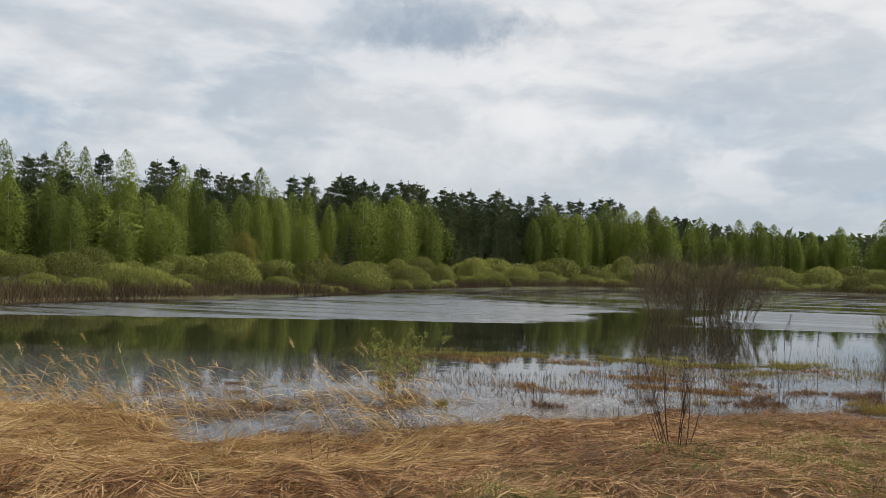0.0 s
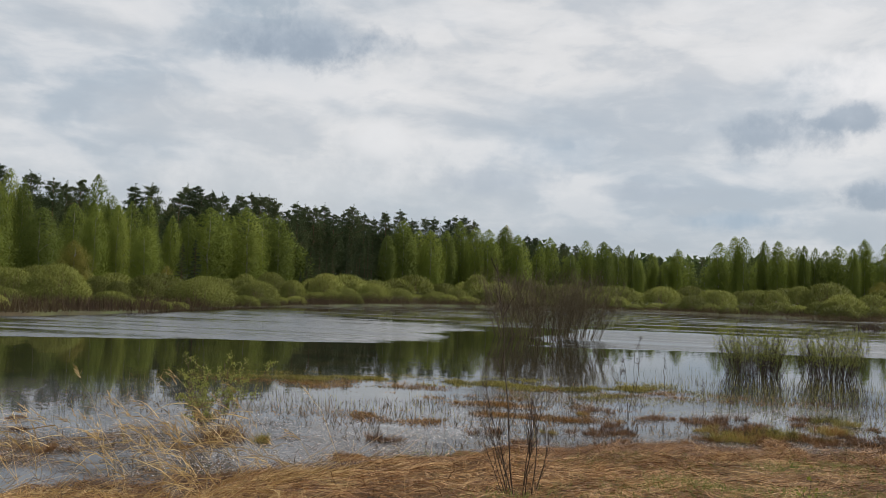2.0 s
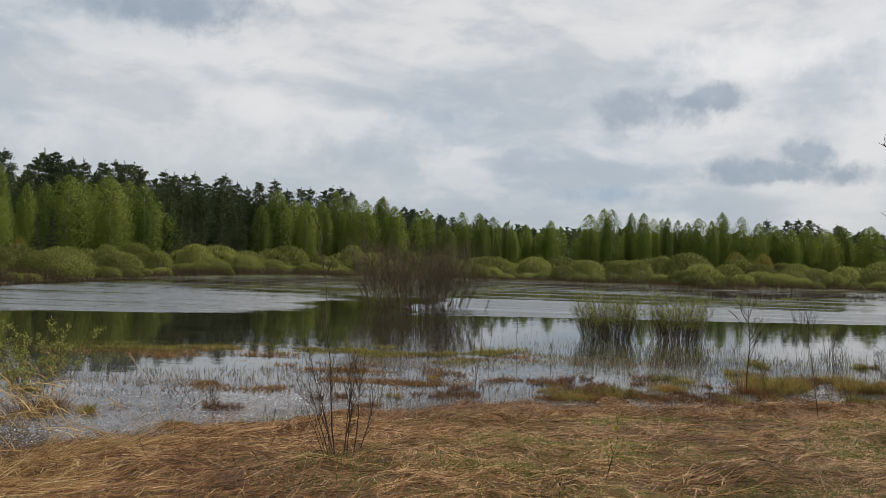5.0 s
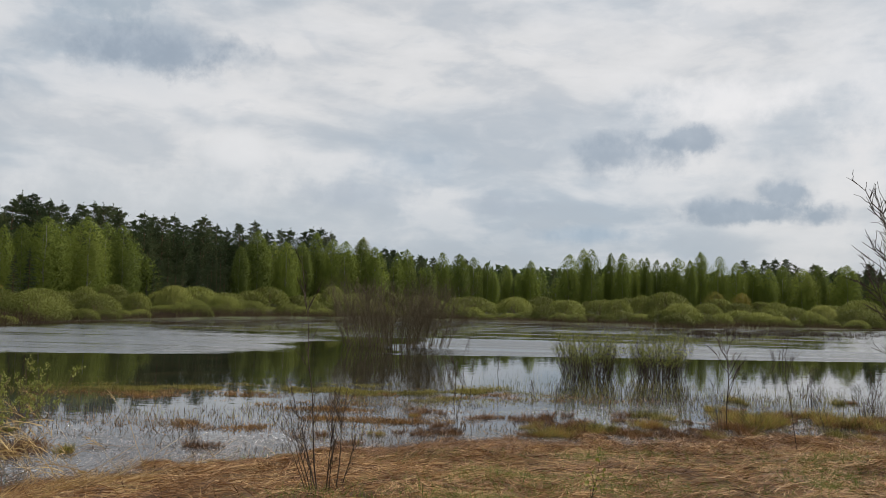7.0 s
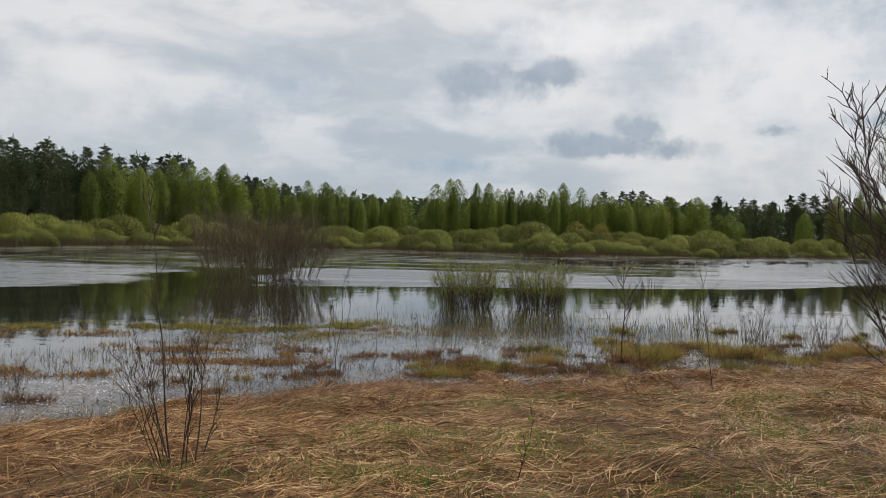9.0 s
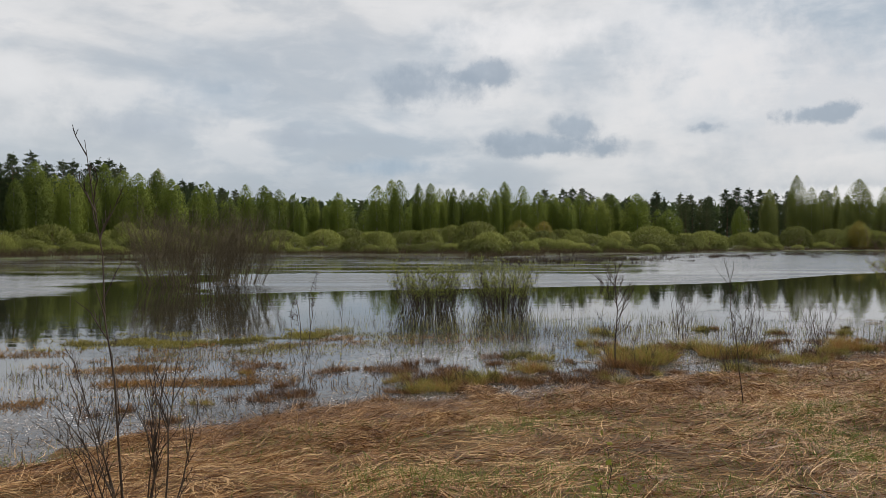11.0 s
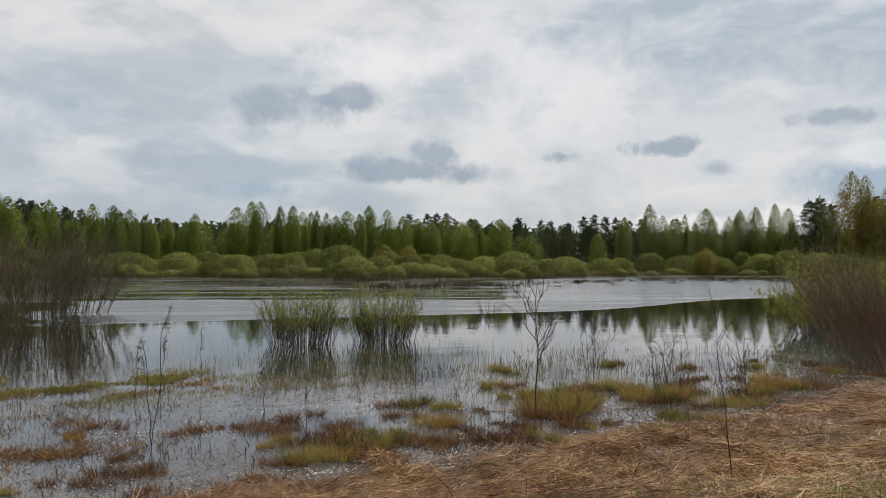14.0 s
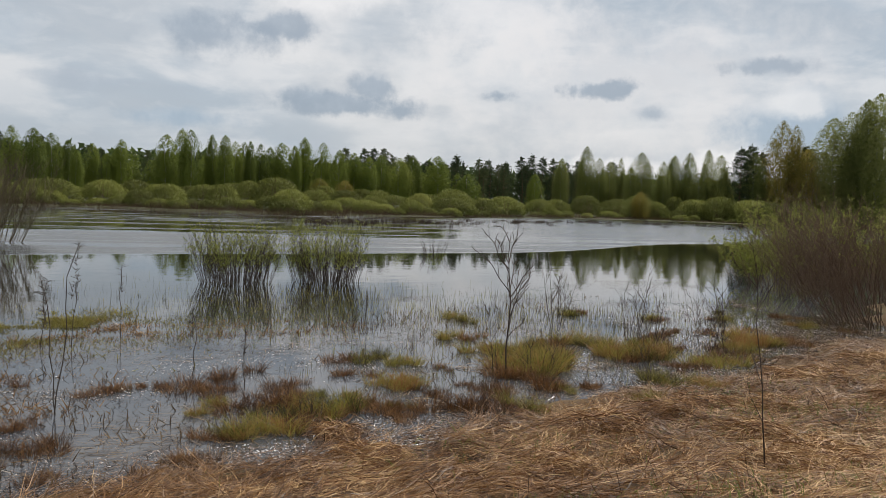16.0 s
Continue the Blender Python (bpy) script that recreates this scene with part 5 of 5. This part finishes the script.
def straw_mat():
    """Flattened dead grass in drifts and heaps, sodden at the water's edge."""
    g = np.random.RandomState(21)
    n = 9500
    x = g.uniform(-9.5, 11.0, n)
    reach = np.where(x < -2.5, edge_of(x) - 3.6, np.minimum(edge_of(x) - 4.8, 6.0))
    y = edge_of(x) - (0.35 + reach * g.uniform(0, 1, n) ** 1.15)
    dry = ground_height(x, y) > 0.0 + 0.02 * g.normal(size=n)
    fold = soft_noise(x, y * 1.5, 3.0, 71, 3) + 0.5 * g.normal(size=n) > -0.75
    x, y = x[dry & fold], y[dry & fold]
    locks(g, x, y, 20, 0.235, 0.0053, 0.30, M_STRAW, "dead_grass", "thick mat of flattened straw-coloured dead grass on the bank", 0.75)
    # crossing locks and frayed heaps on top
    n = 950
    x = g.uniform(-9.0, 10.0, n)
    y = edge_of(x) - g.uniform(0.0, 5.4, n)
    dry = ground_height(x, y) > 0.01
    locks(g, x[dry], y[dry], 24, 0.22, 0.0046, 0.7, M_STRAW, "grass_heaps", "heaped pale straw tufts on the grass mat", 1.4)
    # bleached locks at the western end
    n = 1100
    x = g.uniform(-9.0, -2.8, n)
    y = edge_of(x) - g.uniform(-0.2, 4.2, n)
    dry = ground_height(x, y) > 0.0
    locks(g, x[dry], y[dry], 12, 0.45, 0.0075, 0.6, M_REED, "bleached_grass", "bleached golden dead grass round small pools", 0.6)
    # rust-brown sodden locks along the waterline
    n = 3800
    x = g.uniform(-7.0, 9.5, n)
    y = edge_of(x) - 0.05 - 2.0 * g.uniform(0, 1, n) ** 1.2
    wet = soft_noise(x, y * 1.3, 1.8, 47) > -0.35
    locks(g, x[wet], y[wet], 13, 0.22, 0.0055, 0.5, M_RUSTY, "sodden_rim", "rust-brown sodden dead grass along the waterline", 0.8)
    # the trodden bank behind
    n = 900
    x, y = g.uniform(-7.0, 8.0, n), g.uniform(-4.0, 5.8, n)
    locks(g, x, y, 14, 0.45, 0.008, 0.2, M_STRAW, "trodden_grass", "trodden dead grass on the bank", 0.6)
    # sodden drifts out in the shallows
    n = 8000
    x = g.uniform(-11.0, 11.5, n)
    out = g.uniform(-0.3, 4.0, n)
    y = edge_of(x) + out
    m = soft_noise(x, y * 1.5, 1.2, 34) + 0.6 * soft_noise(x, y * 1.4, 3.1, 35)
    keep = m > 0.12 + 0.22 * out
    tufts(g, x[keep], y[keep], 14, 0.09, M_SODDEN, 0.16, 0.35, 0.0050, "sodden_grass", "brown sodden dead grass drifted in the shallows", 1.2)
    # loose upright wisps
    n = 5200
    x = g.uniform(-9, 9, n)
    y = edge_of(x) - g.uniform(-0.2, 6.0, n)
    keep = soft_noise(x, y, 1.4, 41) > 0.1
    x, y = x[keep], y[keep]
    n = len(x)
    b = np.stack([x, y, ground_height(x, y)], -1)
    d = unit(np.stack([g.normal(size=n) * 0.5 - 0.25, g.normal(size=n) * 0.4, np.full(n, 0.8)], -1))
    p = arcs(b, d, g.uniform(0.12, 0.42, n), 0.0, 5, 0.35, 0.05, g)
    tagged(new("straw_wisps", mesh_of("straw_wisps", *strips(p, g.uniform(0.003, 0.006, n)), M_STRAW)), "loose pale straw wisps sticking up from the mat", "dead grass", kind="stuff")


straw_mat()


def fresh_grass():
    """Fresh green blades pushing through the straw in patches."""
    g = np.random.RandomState(22)
    c = 90
    cx = g.uniform(-2.0, 8.0, c)
    cx = np.where(g.uniform(0, 1, c) < 0.5, np.abs(cx), cx)
    cy = edge_of(cx) - 0.4 - 6.5 * g.uniform(0, 1, c) ** 0.8
    w = g.randint(0, c, 24000)
    r = g.uniform(0.12, 0.42, c)[w]
    n = len(w)
    x, y = cx[w] + g.normal(size=n) * r * 1.4, cy[w] + g.normal(size=n) * r * 0.7
    b = np.stack([x, y, lay(x, y) - 0.02], -1)
    d = unit(np.stack([g.normal(size=n) * 0.45, g.normal(size=n) * 0.45, np.ones(n)], -1))
    p = arcs(b, d, g.uniform(0.06, 0.16, n), 0.0, 3, 0.3, 0.04, g)
    tagged(new("fresh_grass", mesh_of("fresh_grass", *strips(p, g.uniform(0.003, 0.006, n)), M_FRESH)), "patches of fresh green grass among dead straw", "grass", kind="stuff")


fresh_grass()


def make_tussock(seed, blades=900, tall=0.22, mat=None):
    """A grass tussock: several dense heads of blades that arch out on all sides."""
    g = np.random.RandomState(seed)
    heads = np.concatenate([[[0, 0]], g.normal(size=(6, 2)) * np.array([0.17, 0.12])])
    h = g.randint(0, 7, blades)
    a = g.uniform(0, 6.283, blades)
    r = 0.075 * np.sqrt(g.uniform(0, 1, blades))
    b = np.stack([heads[h, 0] + np.cos(a) * r, heads[h, 1] + np.sin(a) * r, np.full(blades, -0.03)], -1)
    d = unit(np.stack([np.cos(a) * 0.42 + g.normal(size=blades) * 0.28, np.sin(a) * 0.42 + g.normal(size=blades) * 0.28, np.full(blades, 0.9)], -1))
    p = arcs(b, d, tall * (0.3 + 1.1 * g.uniform(0, 1, blades) ** 1.5), 0.15, 3, 0.42, 0.05, g)
    return (mesh_of("grass_tuft", *strips(p, g.uniform(0.0035, 0.007, blades)), mat or M_GRASS),)


def tussock(x, y, f, long, i, dry):
    z = max(float(ground_height(x, y)), 0.0)
    plant("dry_tussock" if dry else "grass_tussock", 600 + i % 5, (lambda q: make_tussock(q, 800, 0.15, M_RUSTY)) if dry else (lambda q: make_tussock(q)), ("grass_tuft",),
          Matrix.Translation((x, y, z)) @ Matrix.Rotation(i * 2.3, 4, "Z") @ Matrix.Diagonal((f * long, f, f * 1.2, 1)),
          "brown dead grass tussock in shallow water" if dry else "yellow-green grass tussock in shallow water", "tussock", "tussocks in the shallows")


def make_mound(seed, blades=1500):
    """A collapsed grass tussock: straw pours from its crown down all sides."""
    g = np.random.RandomState(seed)
    heads = g.normal(size=(5, 2)) * np.array([0.20, 0.13])
    h = g.randint(0, 5, blades)
    a = g.uniform(0, 6.283, blades)
    r = 0.13 * np.sqrt(g.uniform(0, 1, blades))
    b = np.stack([heads[h, 0] + np.cos(a) * r, heads[h, 1] + np.sin(a) * r, 0.075 * (1 - (r / 0.15) ** 2) + 0.01], -1)
    out = g.uniform(0, 6.283, 5)[h] + g.normal(size=blades) * 1.0
    d = unit(np.stack([np.cos(out), np.sin(out), g.uniform(0.1, 0.7, blades)], -1))
    p = arcs(b, d, g.uniform(0.10, 0.28, blades), 0.0, 5, 0.6, 0.09, g)
    p[:, :, 2] = np.maximum(p[:, :, 2], 0.004)
    return (mesh_of("grass_tuft", *strips(p, g.uniform(0.003, 0.0058, blades)), M_STRAW),)


for i, (x, y, f) in enumerate([(3.6, 11.0, 1.2), (4.15, 10.0, 1.1), (6.7, 12.0, 1.2), (3.6, 9.5, 0.9), (1.7, 11.25, 1.0), (5.3, 11.5, 1.0), (4.9, 9.2, 1.1), (2.6, 10.2, 0.9), (1.2, 9.4, 0.9), (6.0, 10.6, 1.1), (2.3, 8.3, 0.8), (0.2, 8.6, 0.8), (-1.6, 9.7, 0.9), (3.9, 8.2, 0.9), (7.8, 12.3, 1.1), (-2.4, 8.6, 0.8), (4.6, 11.2, 0.9)]):
    plant("straw_mound", 650 + i % 4, make_mound, ("grass_tuft",), Matrix.Translation((x, y, float(lay(x, y)) - 0.03)) @ Matrix.Rotation(i * 1.9, 4, "Z") @ Matrix.Diagonal((f * 1.25, f, f, 1)),
          "rounded mound of fallen pale straw on the bank", "straw mound", "straw mounds on the bank")


# the larger tussocks that carry saplings or stand alone
GREEN_TUSSOCKS = [(1.88, 12.36, 1.1), (2.1, 12.42, 1.1), (1.62, 12.36, 0.9), (1.4, 11.94, 1.1), (1.15, 11.88, 1.0), (0.95, 11.85, 0.7), (2.58, 14.29, 1.0), (2.79, 14.24, 0.9), (2.3, 13.62, 0.8), (2.53, 13.01, 0.9), (2.7, 12.97, 0.8), (2.37, 12.22, 0.8), (4.22, 14.36, 0.9), (3.83, 13.1, 1.4), (4.24, 13.3, 1.4), (4.0, 13.55, 1.3), (3.37, 12.54, 0.8), (3.28, 11.98, 0.7), (5.22, 14.55, 1.2), (5.56, 14.7, 1.0), (5.47, 13.89, 1.2)]
GREEN_TUSSOCKS_EAST = [(5.5, 13.51, 1.0), (6.0, 13.77, 1.1), (6.43, 13.95, 1.0), (5.07, 12.5, 0.9), (4.34, 11.75, 0.7), (5.83, 13.08, 0.8), (6.27, 13.08, 1.0), (6.95, 13.55, 1.0), (7.91, 14.44, 1.2), (7.81, 14.0, 1.1), (8.38, 14.1, 1.2), (5.02, 16.94, 0.7), (4.34, 15.19, 0.8), (3.01, 13.92, 0.7), (6.97, 16.9, 0.7), (8.07, 16.21, 0.7), (4.55, 13.6, 1.1), (4.75, 14.3, 0.9)]
BROWN_TUSSOCKS = [(2.75, 12.14, 1.1), (2.95, 12.15, 1.0), (0.91, 13.29, 1.0), (1.18, 13.7, 1.0), (1.23, 12.53, 1.1), (1.5, 12.69, 1.1), (1.72, 13.3, 0.8), (0.26, 13.46, 0.6), (-0.64, 13.94, 0.7), (-0.8, 13.6, 0.6), (-0.39, 12.41, 0.7), (-0.35, 11.85, 0.8), (-0.67, 11.67, 0.7), (0.36, 11.2, 0.6), (-0.22, 11.3, 0.5), (0.56, 11.4, 0.7), (-4.88, 9.72, 1.3), (-4.7, 9.6, 1.0), (-1.8, 11.3, 0.7), (-3.0, 10.3, 0.8), (0.69, 13.47, 0.6), (6.6, 14.6, 0.9)]
for i, (x, y, f) in enumerate(GREEN_TUSSOCKS + GREEN_TUSSOCKS_EAST):
    tussock(x, y, f * (0.8 if x < 3 else 0.86), 1.2, i, i % 5 in (1, 3))
# smaller ones crowd round those of the eastern belt
gs = np.random.RandomState(27)
for i, (x, y, f) in enumerate(GREEN_TUSSOCKS + GREEN_TUSSOCKS_EAST):
    for k in range(1 if x > 3.2 else 0):
        u, v = x + gs.normal() * 0.32, y + gs.normal() * 0.22
        if pool_at(u, v) > 0.3:
            continue
        tussock(u, v, f * gs.uniform(0.5, 0.8), 1.3, i + k * 3, gs.uniform() < 0.4)
for i, (x, y, f) in enumerate(BROWN_TUSSOCKS):
    tussock(x, y, f * 0.88, 1.3, i, True)
gt = np.random.RandomState(23)
made = 0
while made < 64:
    x = gt.uniform(-8, 11.0)
    s = -abs(gt.normal()) * 1.3 - 0.1
    y = float(edge_of(x)) - s
    if gt.uniform() > (0.95 if x > 0.5 else 0.3):
        continue
    tussock(x, y, gt.uniform(0.3, 0.62), gt.uniform(1.0, 1.5), made, gt.uniform() < (0.6 if x > 0 else 0.75))
    made += 1


def shallows():
    """What lies and stands in the shallows: floating litter, mossy mats, thin shoots."""
    g = np.random.RandomState(24)
    n = 76000
    x = g.uniform(-16, 13, n)
    y = edge_of(x) - 0.4 + 7.5 * g.uniform(0, 1, n) ** 1.3
    m = soft_noise(x * 0.6, y * 1.5, 1.1, 61) + 0.6 * soft_noise(x, y * 2, 2.8, 62)
    keep = m + g.normal(size=n) * 0.35 > -0.10 + 0.10 * (y - edge_of(x))
    x, y = x[keep], y[keep]
    n = len(x)
    b = np.stack([x, y, g.uniform(0.0, 0.012, n)], -1)
    a = g.uniform(0, 6.283, n)
    d = np.stack([np.cos(a), np.sin(a) * 0.7, np.zeros(n)], -1)
    p = arcs(b, d, g.uniform(0.06, 0.3, n), g.uniform(0, 0.06, n), 2, 0.05, 0.04, g)
    tagged(new("floating_litter", mesh_of("floating_litter", *strips(p, g.uniform(0.004, 0.009, n), unit(np.cross(d, np.array([[0, 0, 1.0]])))), M_LITTER)), "dark drifting plant litter on shallow water", "litter", kind="stuff")
    # pale chaff and froth drifted against the bank; white flecks also mimic sun glints
    n = 105000
    x = g.uniform(-9, 10, n)
    out = -0.35 + 4.0 * g.uniform(0, 1, n) ** 1.6
    y = edge_of(x) + out
    m = soft_noise(x, y * 1.6, 1.3, 81, 3) + 0.7 * soft_noise(x, y * 1.8, 5.0, 82, 2) + g.normal(size=n) * 0.25
    keep = (m > -0.42 + 0.30 * out) & (ground_height(x, y) < 0.012)
    x, y = x[keep], y[keep]
    n = len(x)
    a = g.uniform(0, 6.283, n)
    d = np.stack([np.cos(a), np.sin(a), g.normal(size=n) * 0.2], -1)
    b = np.stack([x, y, g.uniform(0.006, 0.016, n)], -1)
    p = b[:, None, :] + d[:, None, :] * (g.uniform(0.008, 0.026, n)[:, None] * np.array([[0.0, 1.0]]))[:, :, None]
    tilt = unit(np.cross(d, np.array([[0, 0, 1.0]])) + g.normal(size=(n, 3)) * 0.15)
    tagged(new("drifted_chaff_glints", mesh_of("drifted_chaff_glints", *strips(p, g.uniform(0.006, 0.014, n), tilt), M_CHAFF_GLINTS)), "pale wet chaff and froth drifted against the bank, with white flecks for sun glints", "litter", kind="stuff")
    # yellow-green mats further out
    for nm, mat, n, rows, seed, label in (("marsh_mat", M_MAT, 70000, ((-0.5, 16.5, 0.95, 0.75), (-0.8, 17.3, 1.3, 0.5), (-3.4, 16.5, 1.4, 0.45), (-5.6, 16.2, 1.2, 0.4)), 63, "low yellow-green marsh grass mat on the water"),
                                          ("brown_mat", M_RUST, 46000, ((-1.8, 14.2, 0.9, 0.3), (-1.4, 12.8, 0.5, 0.2), (-2.9, 12.1, 0.9, 0.3), (0.3, 16.6, 1.6, 0.4), (-4.6, 15.3, 1.5, 0.4)), 64, "rust-brown mat of dead marsh plants on the water")):
        w = g.randint(0, len(rows), n)
        r = np.array(rows)[w]
        x, y = r[:, 0] + g.normal(size=n) * r[:, 2], r[:, 1] + g.normal(size=n) * r[:, 3]
        keep = soft_noise(x, y * 2.2, 1.6, seed) + 0.8 * soft_noise(x, y * 2.0, 5.0, seed + 7, 2) > 0.02 + 0.18 * g.normal(size=n)
        x, y = x[keep], y[keep]
        n = len(x)
        b = np.stack([x, y, np.full(n, -0.01)], -1)
        d = unit(np.stack([g.normal(size=n), g.normal(size=n), g.uniform(0.3, 1.6, n)], -1))
        p = arcs(b, d, g.uniform(0.04, 0.11, n) * (0.6 + 0.7 * (soft_noise(x, y, 6.0, 69) > 0)), 0.0, 2, 0.3, 0.04, g)
        tagged(new(nm, mesh_of(nm, *strips(p, g.uniform(0.006, 0.012, n)), mat)), label, "marsh grass", kind="stuff")
    # stubble: short dark stalks at all angles
    n = 24000
    x = g.uniform(-9, 9, n)
    y = edge_of(x) + 5.5 * g.uniform(0, 1, n) ** 1.4
    keep = soft_noise(x, y, 1.5, 68) + 0.5 * soft_noise(x, y, 4.0, 78, 2) > -0.3
    x, y = x[keep], y[keep]
    n = len(x)
    b = np.stack([x, y, np.full(n, -0.03)], -1)
    d = unit(np.stack([g.normal(size=n) * 0.7, g.normal(size=n) * 0.7, np.ones(n)], -1))
    p = arcs(b, d, 0.04 + 0.11 * g.uniform(0, 1, n) ** 2, 0.0, 3, 0.1, 0.02, g)
    tagged(new("marsh_stubble", mesh_of("marsh_stubble", *strips(p, g.uniform(0.006, 0.013, n)), M_LITTER)), "short dark broken stalks poking out of shallow water", "stubble", kind="stuff")
    # thin shoots
    n = 26000
    x = g.uniform(-10, 11, n)
    y = edge_of(x) + g.uniform(-0.3, 10.0, n)
    keep = soft_noise(x, y, 0.8, 66) + 0.5 * soft_noise(x, y, 2.2, 67) > 0.1 - 0.05 * (x - 2)
    x, y = np.concatenate([x[keep], 3.6 + 1.6 * g.normal(size=5200), 7.2 + 1.2 * g.normal(size=2200)]), np.concatenate([y[keep], 18.4 + 1.7 * g.normal(size=5200), 16.2 + 1.0 * g.normal(size=2200)])
    n = len(x)
    b = np.stack([x, y, np.full(n, -0.05)], -1)
    d = unit(np.stack([g.normal(size=n) * 0.16, g.normal(size=n) * 0.16, np.ones(n)], -1))
    p = arcs(b, d, 0.06 + 0.16 * g.uniform(0, 1, n) ** 2.2, 0.0, 3, 0.05, 0.008, g)
    tagged(new("marsh_shoots", mesh_of("marsh_shoots", *strips(p, g.uniform(0.004, 0.007, n)), M_GRASS)), "thin upright shoots standing in shallow water", "marsh grass", kind="stuff")


shallows()


def reeds():
    """Tall bleached reed grass leaning with the wind, with plumes."""
    g = np.random.RandomState(25)
    heads = [(-7.0, 5.9, 30), (-6.4, 6.8, 26), (-5.6, 7.3, 34), (-4.7, 7.9, 30), (-4.3, 8.8, 26), (-7.6, 7.2, 30), (-3.6, 6.8, 14), (-6.0, 5.6, 18), (-8.2, 6.4, 30), (-3.4, 8.2, 16)]
    for cx, cy, n in heads:
        x, y = cx + g.normal(size=n) * 0.3, cy + g.normal(size=n) * 0.25
        z = np.maximum(ground_height(x, y), 0) - float(max(ground_height(cx, cy), 0))
        b = np.stack([x - cx, y - cy, z - 0.03], -1)
        d = unit(np.stack([-0.65 + g.normal(size=n) * 0.25, 0.1 + g.normal(size=n) * 0.2, np.full(n, 0.85)], -1))
        L = 0.5 + 0.9 * g.uniform(0, 1, n) ** 1.5
        p = arcs(b, d, L, 0.0, 7, 0.22, 0.015, g)
        ob = rest("reed_clump", Matrix.Translation((cx, cy, float(max(ground_height(cx, cy), 0)))), "bleached dry reed grass leaning over with pale plumes", "reed clump", "reed clumps on the bank")
        tagged(part("reed_stand", mesh_of("reed_stand", *strips(p, g.uniform(0.004, 0.006, n)), M_REED), ob), kind="stuff")
        m = n * 2
        w = g.randint(0, n, m)
        lp = p[w, g.randint(1, 5, m)]
        ld = unit(np.stack([-0.8 + g.normal(size=m) * 0.5, g.normal(size=m) * 0.4, g.uniform(-0.1, 0.6, m)], -1))
        tagged(part("leaves", mesh_of("leaves", *strips(arcs(lp, ld, g.uniform(0.2, 0.5, m), 0.1, 5, 0.4, 0.03, g), g.uniform(0.006, 0.011, m)), M_REED), ob), kind="stuff")
        q = 14
        plume = np.repeat(p[:, -1], q, 0) - np.repeat(unit(p[:, -1] - p[:, -3]), q, 0) * g.uniform(0, 0.16, (n * q, 1))
        pd = unit(np.repeat(unit(p[:, -1] - p[:, -3]), q, 0) + g.normal(size=(n * q, 3)) * 0.35)
        sel = np.repeat(g.uniform(0, 1, n) < 0.6, q)
        tagged(part("plume_spray", mesh_of("plume_spray", *strips(arcs(plume[sel], pd[sel], g.uniform(0.04, 0.09, sel.sum()), 0.0, 3, 0.1, 0.03, g), 0.007), M_REED), ob), kind="stuff")


reeds()
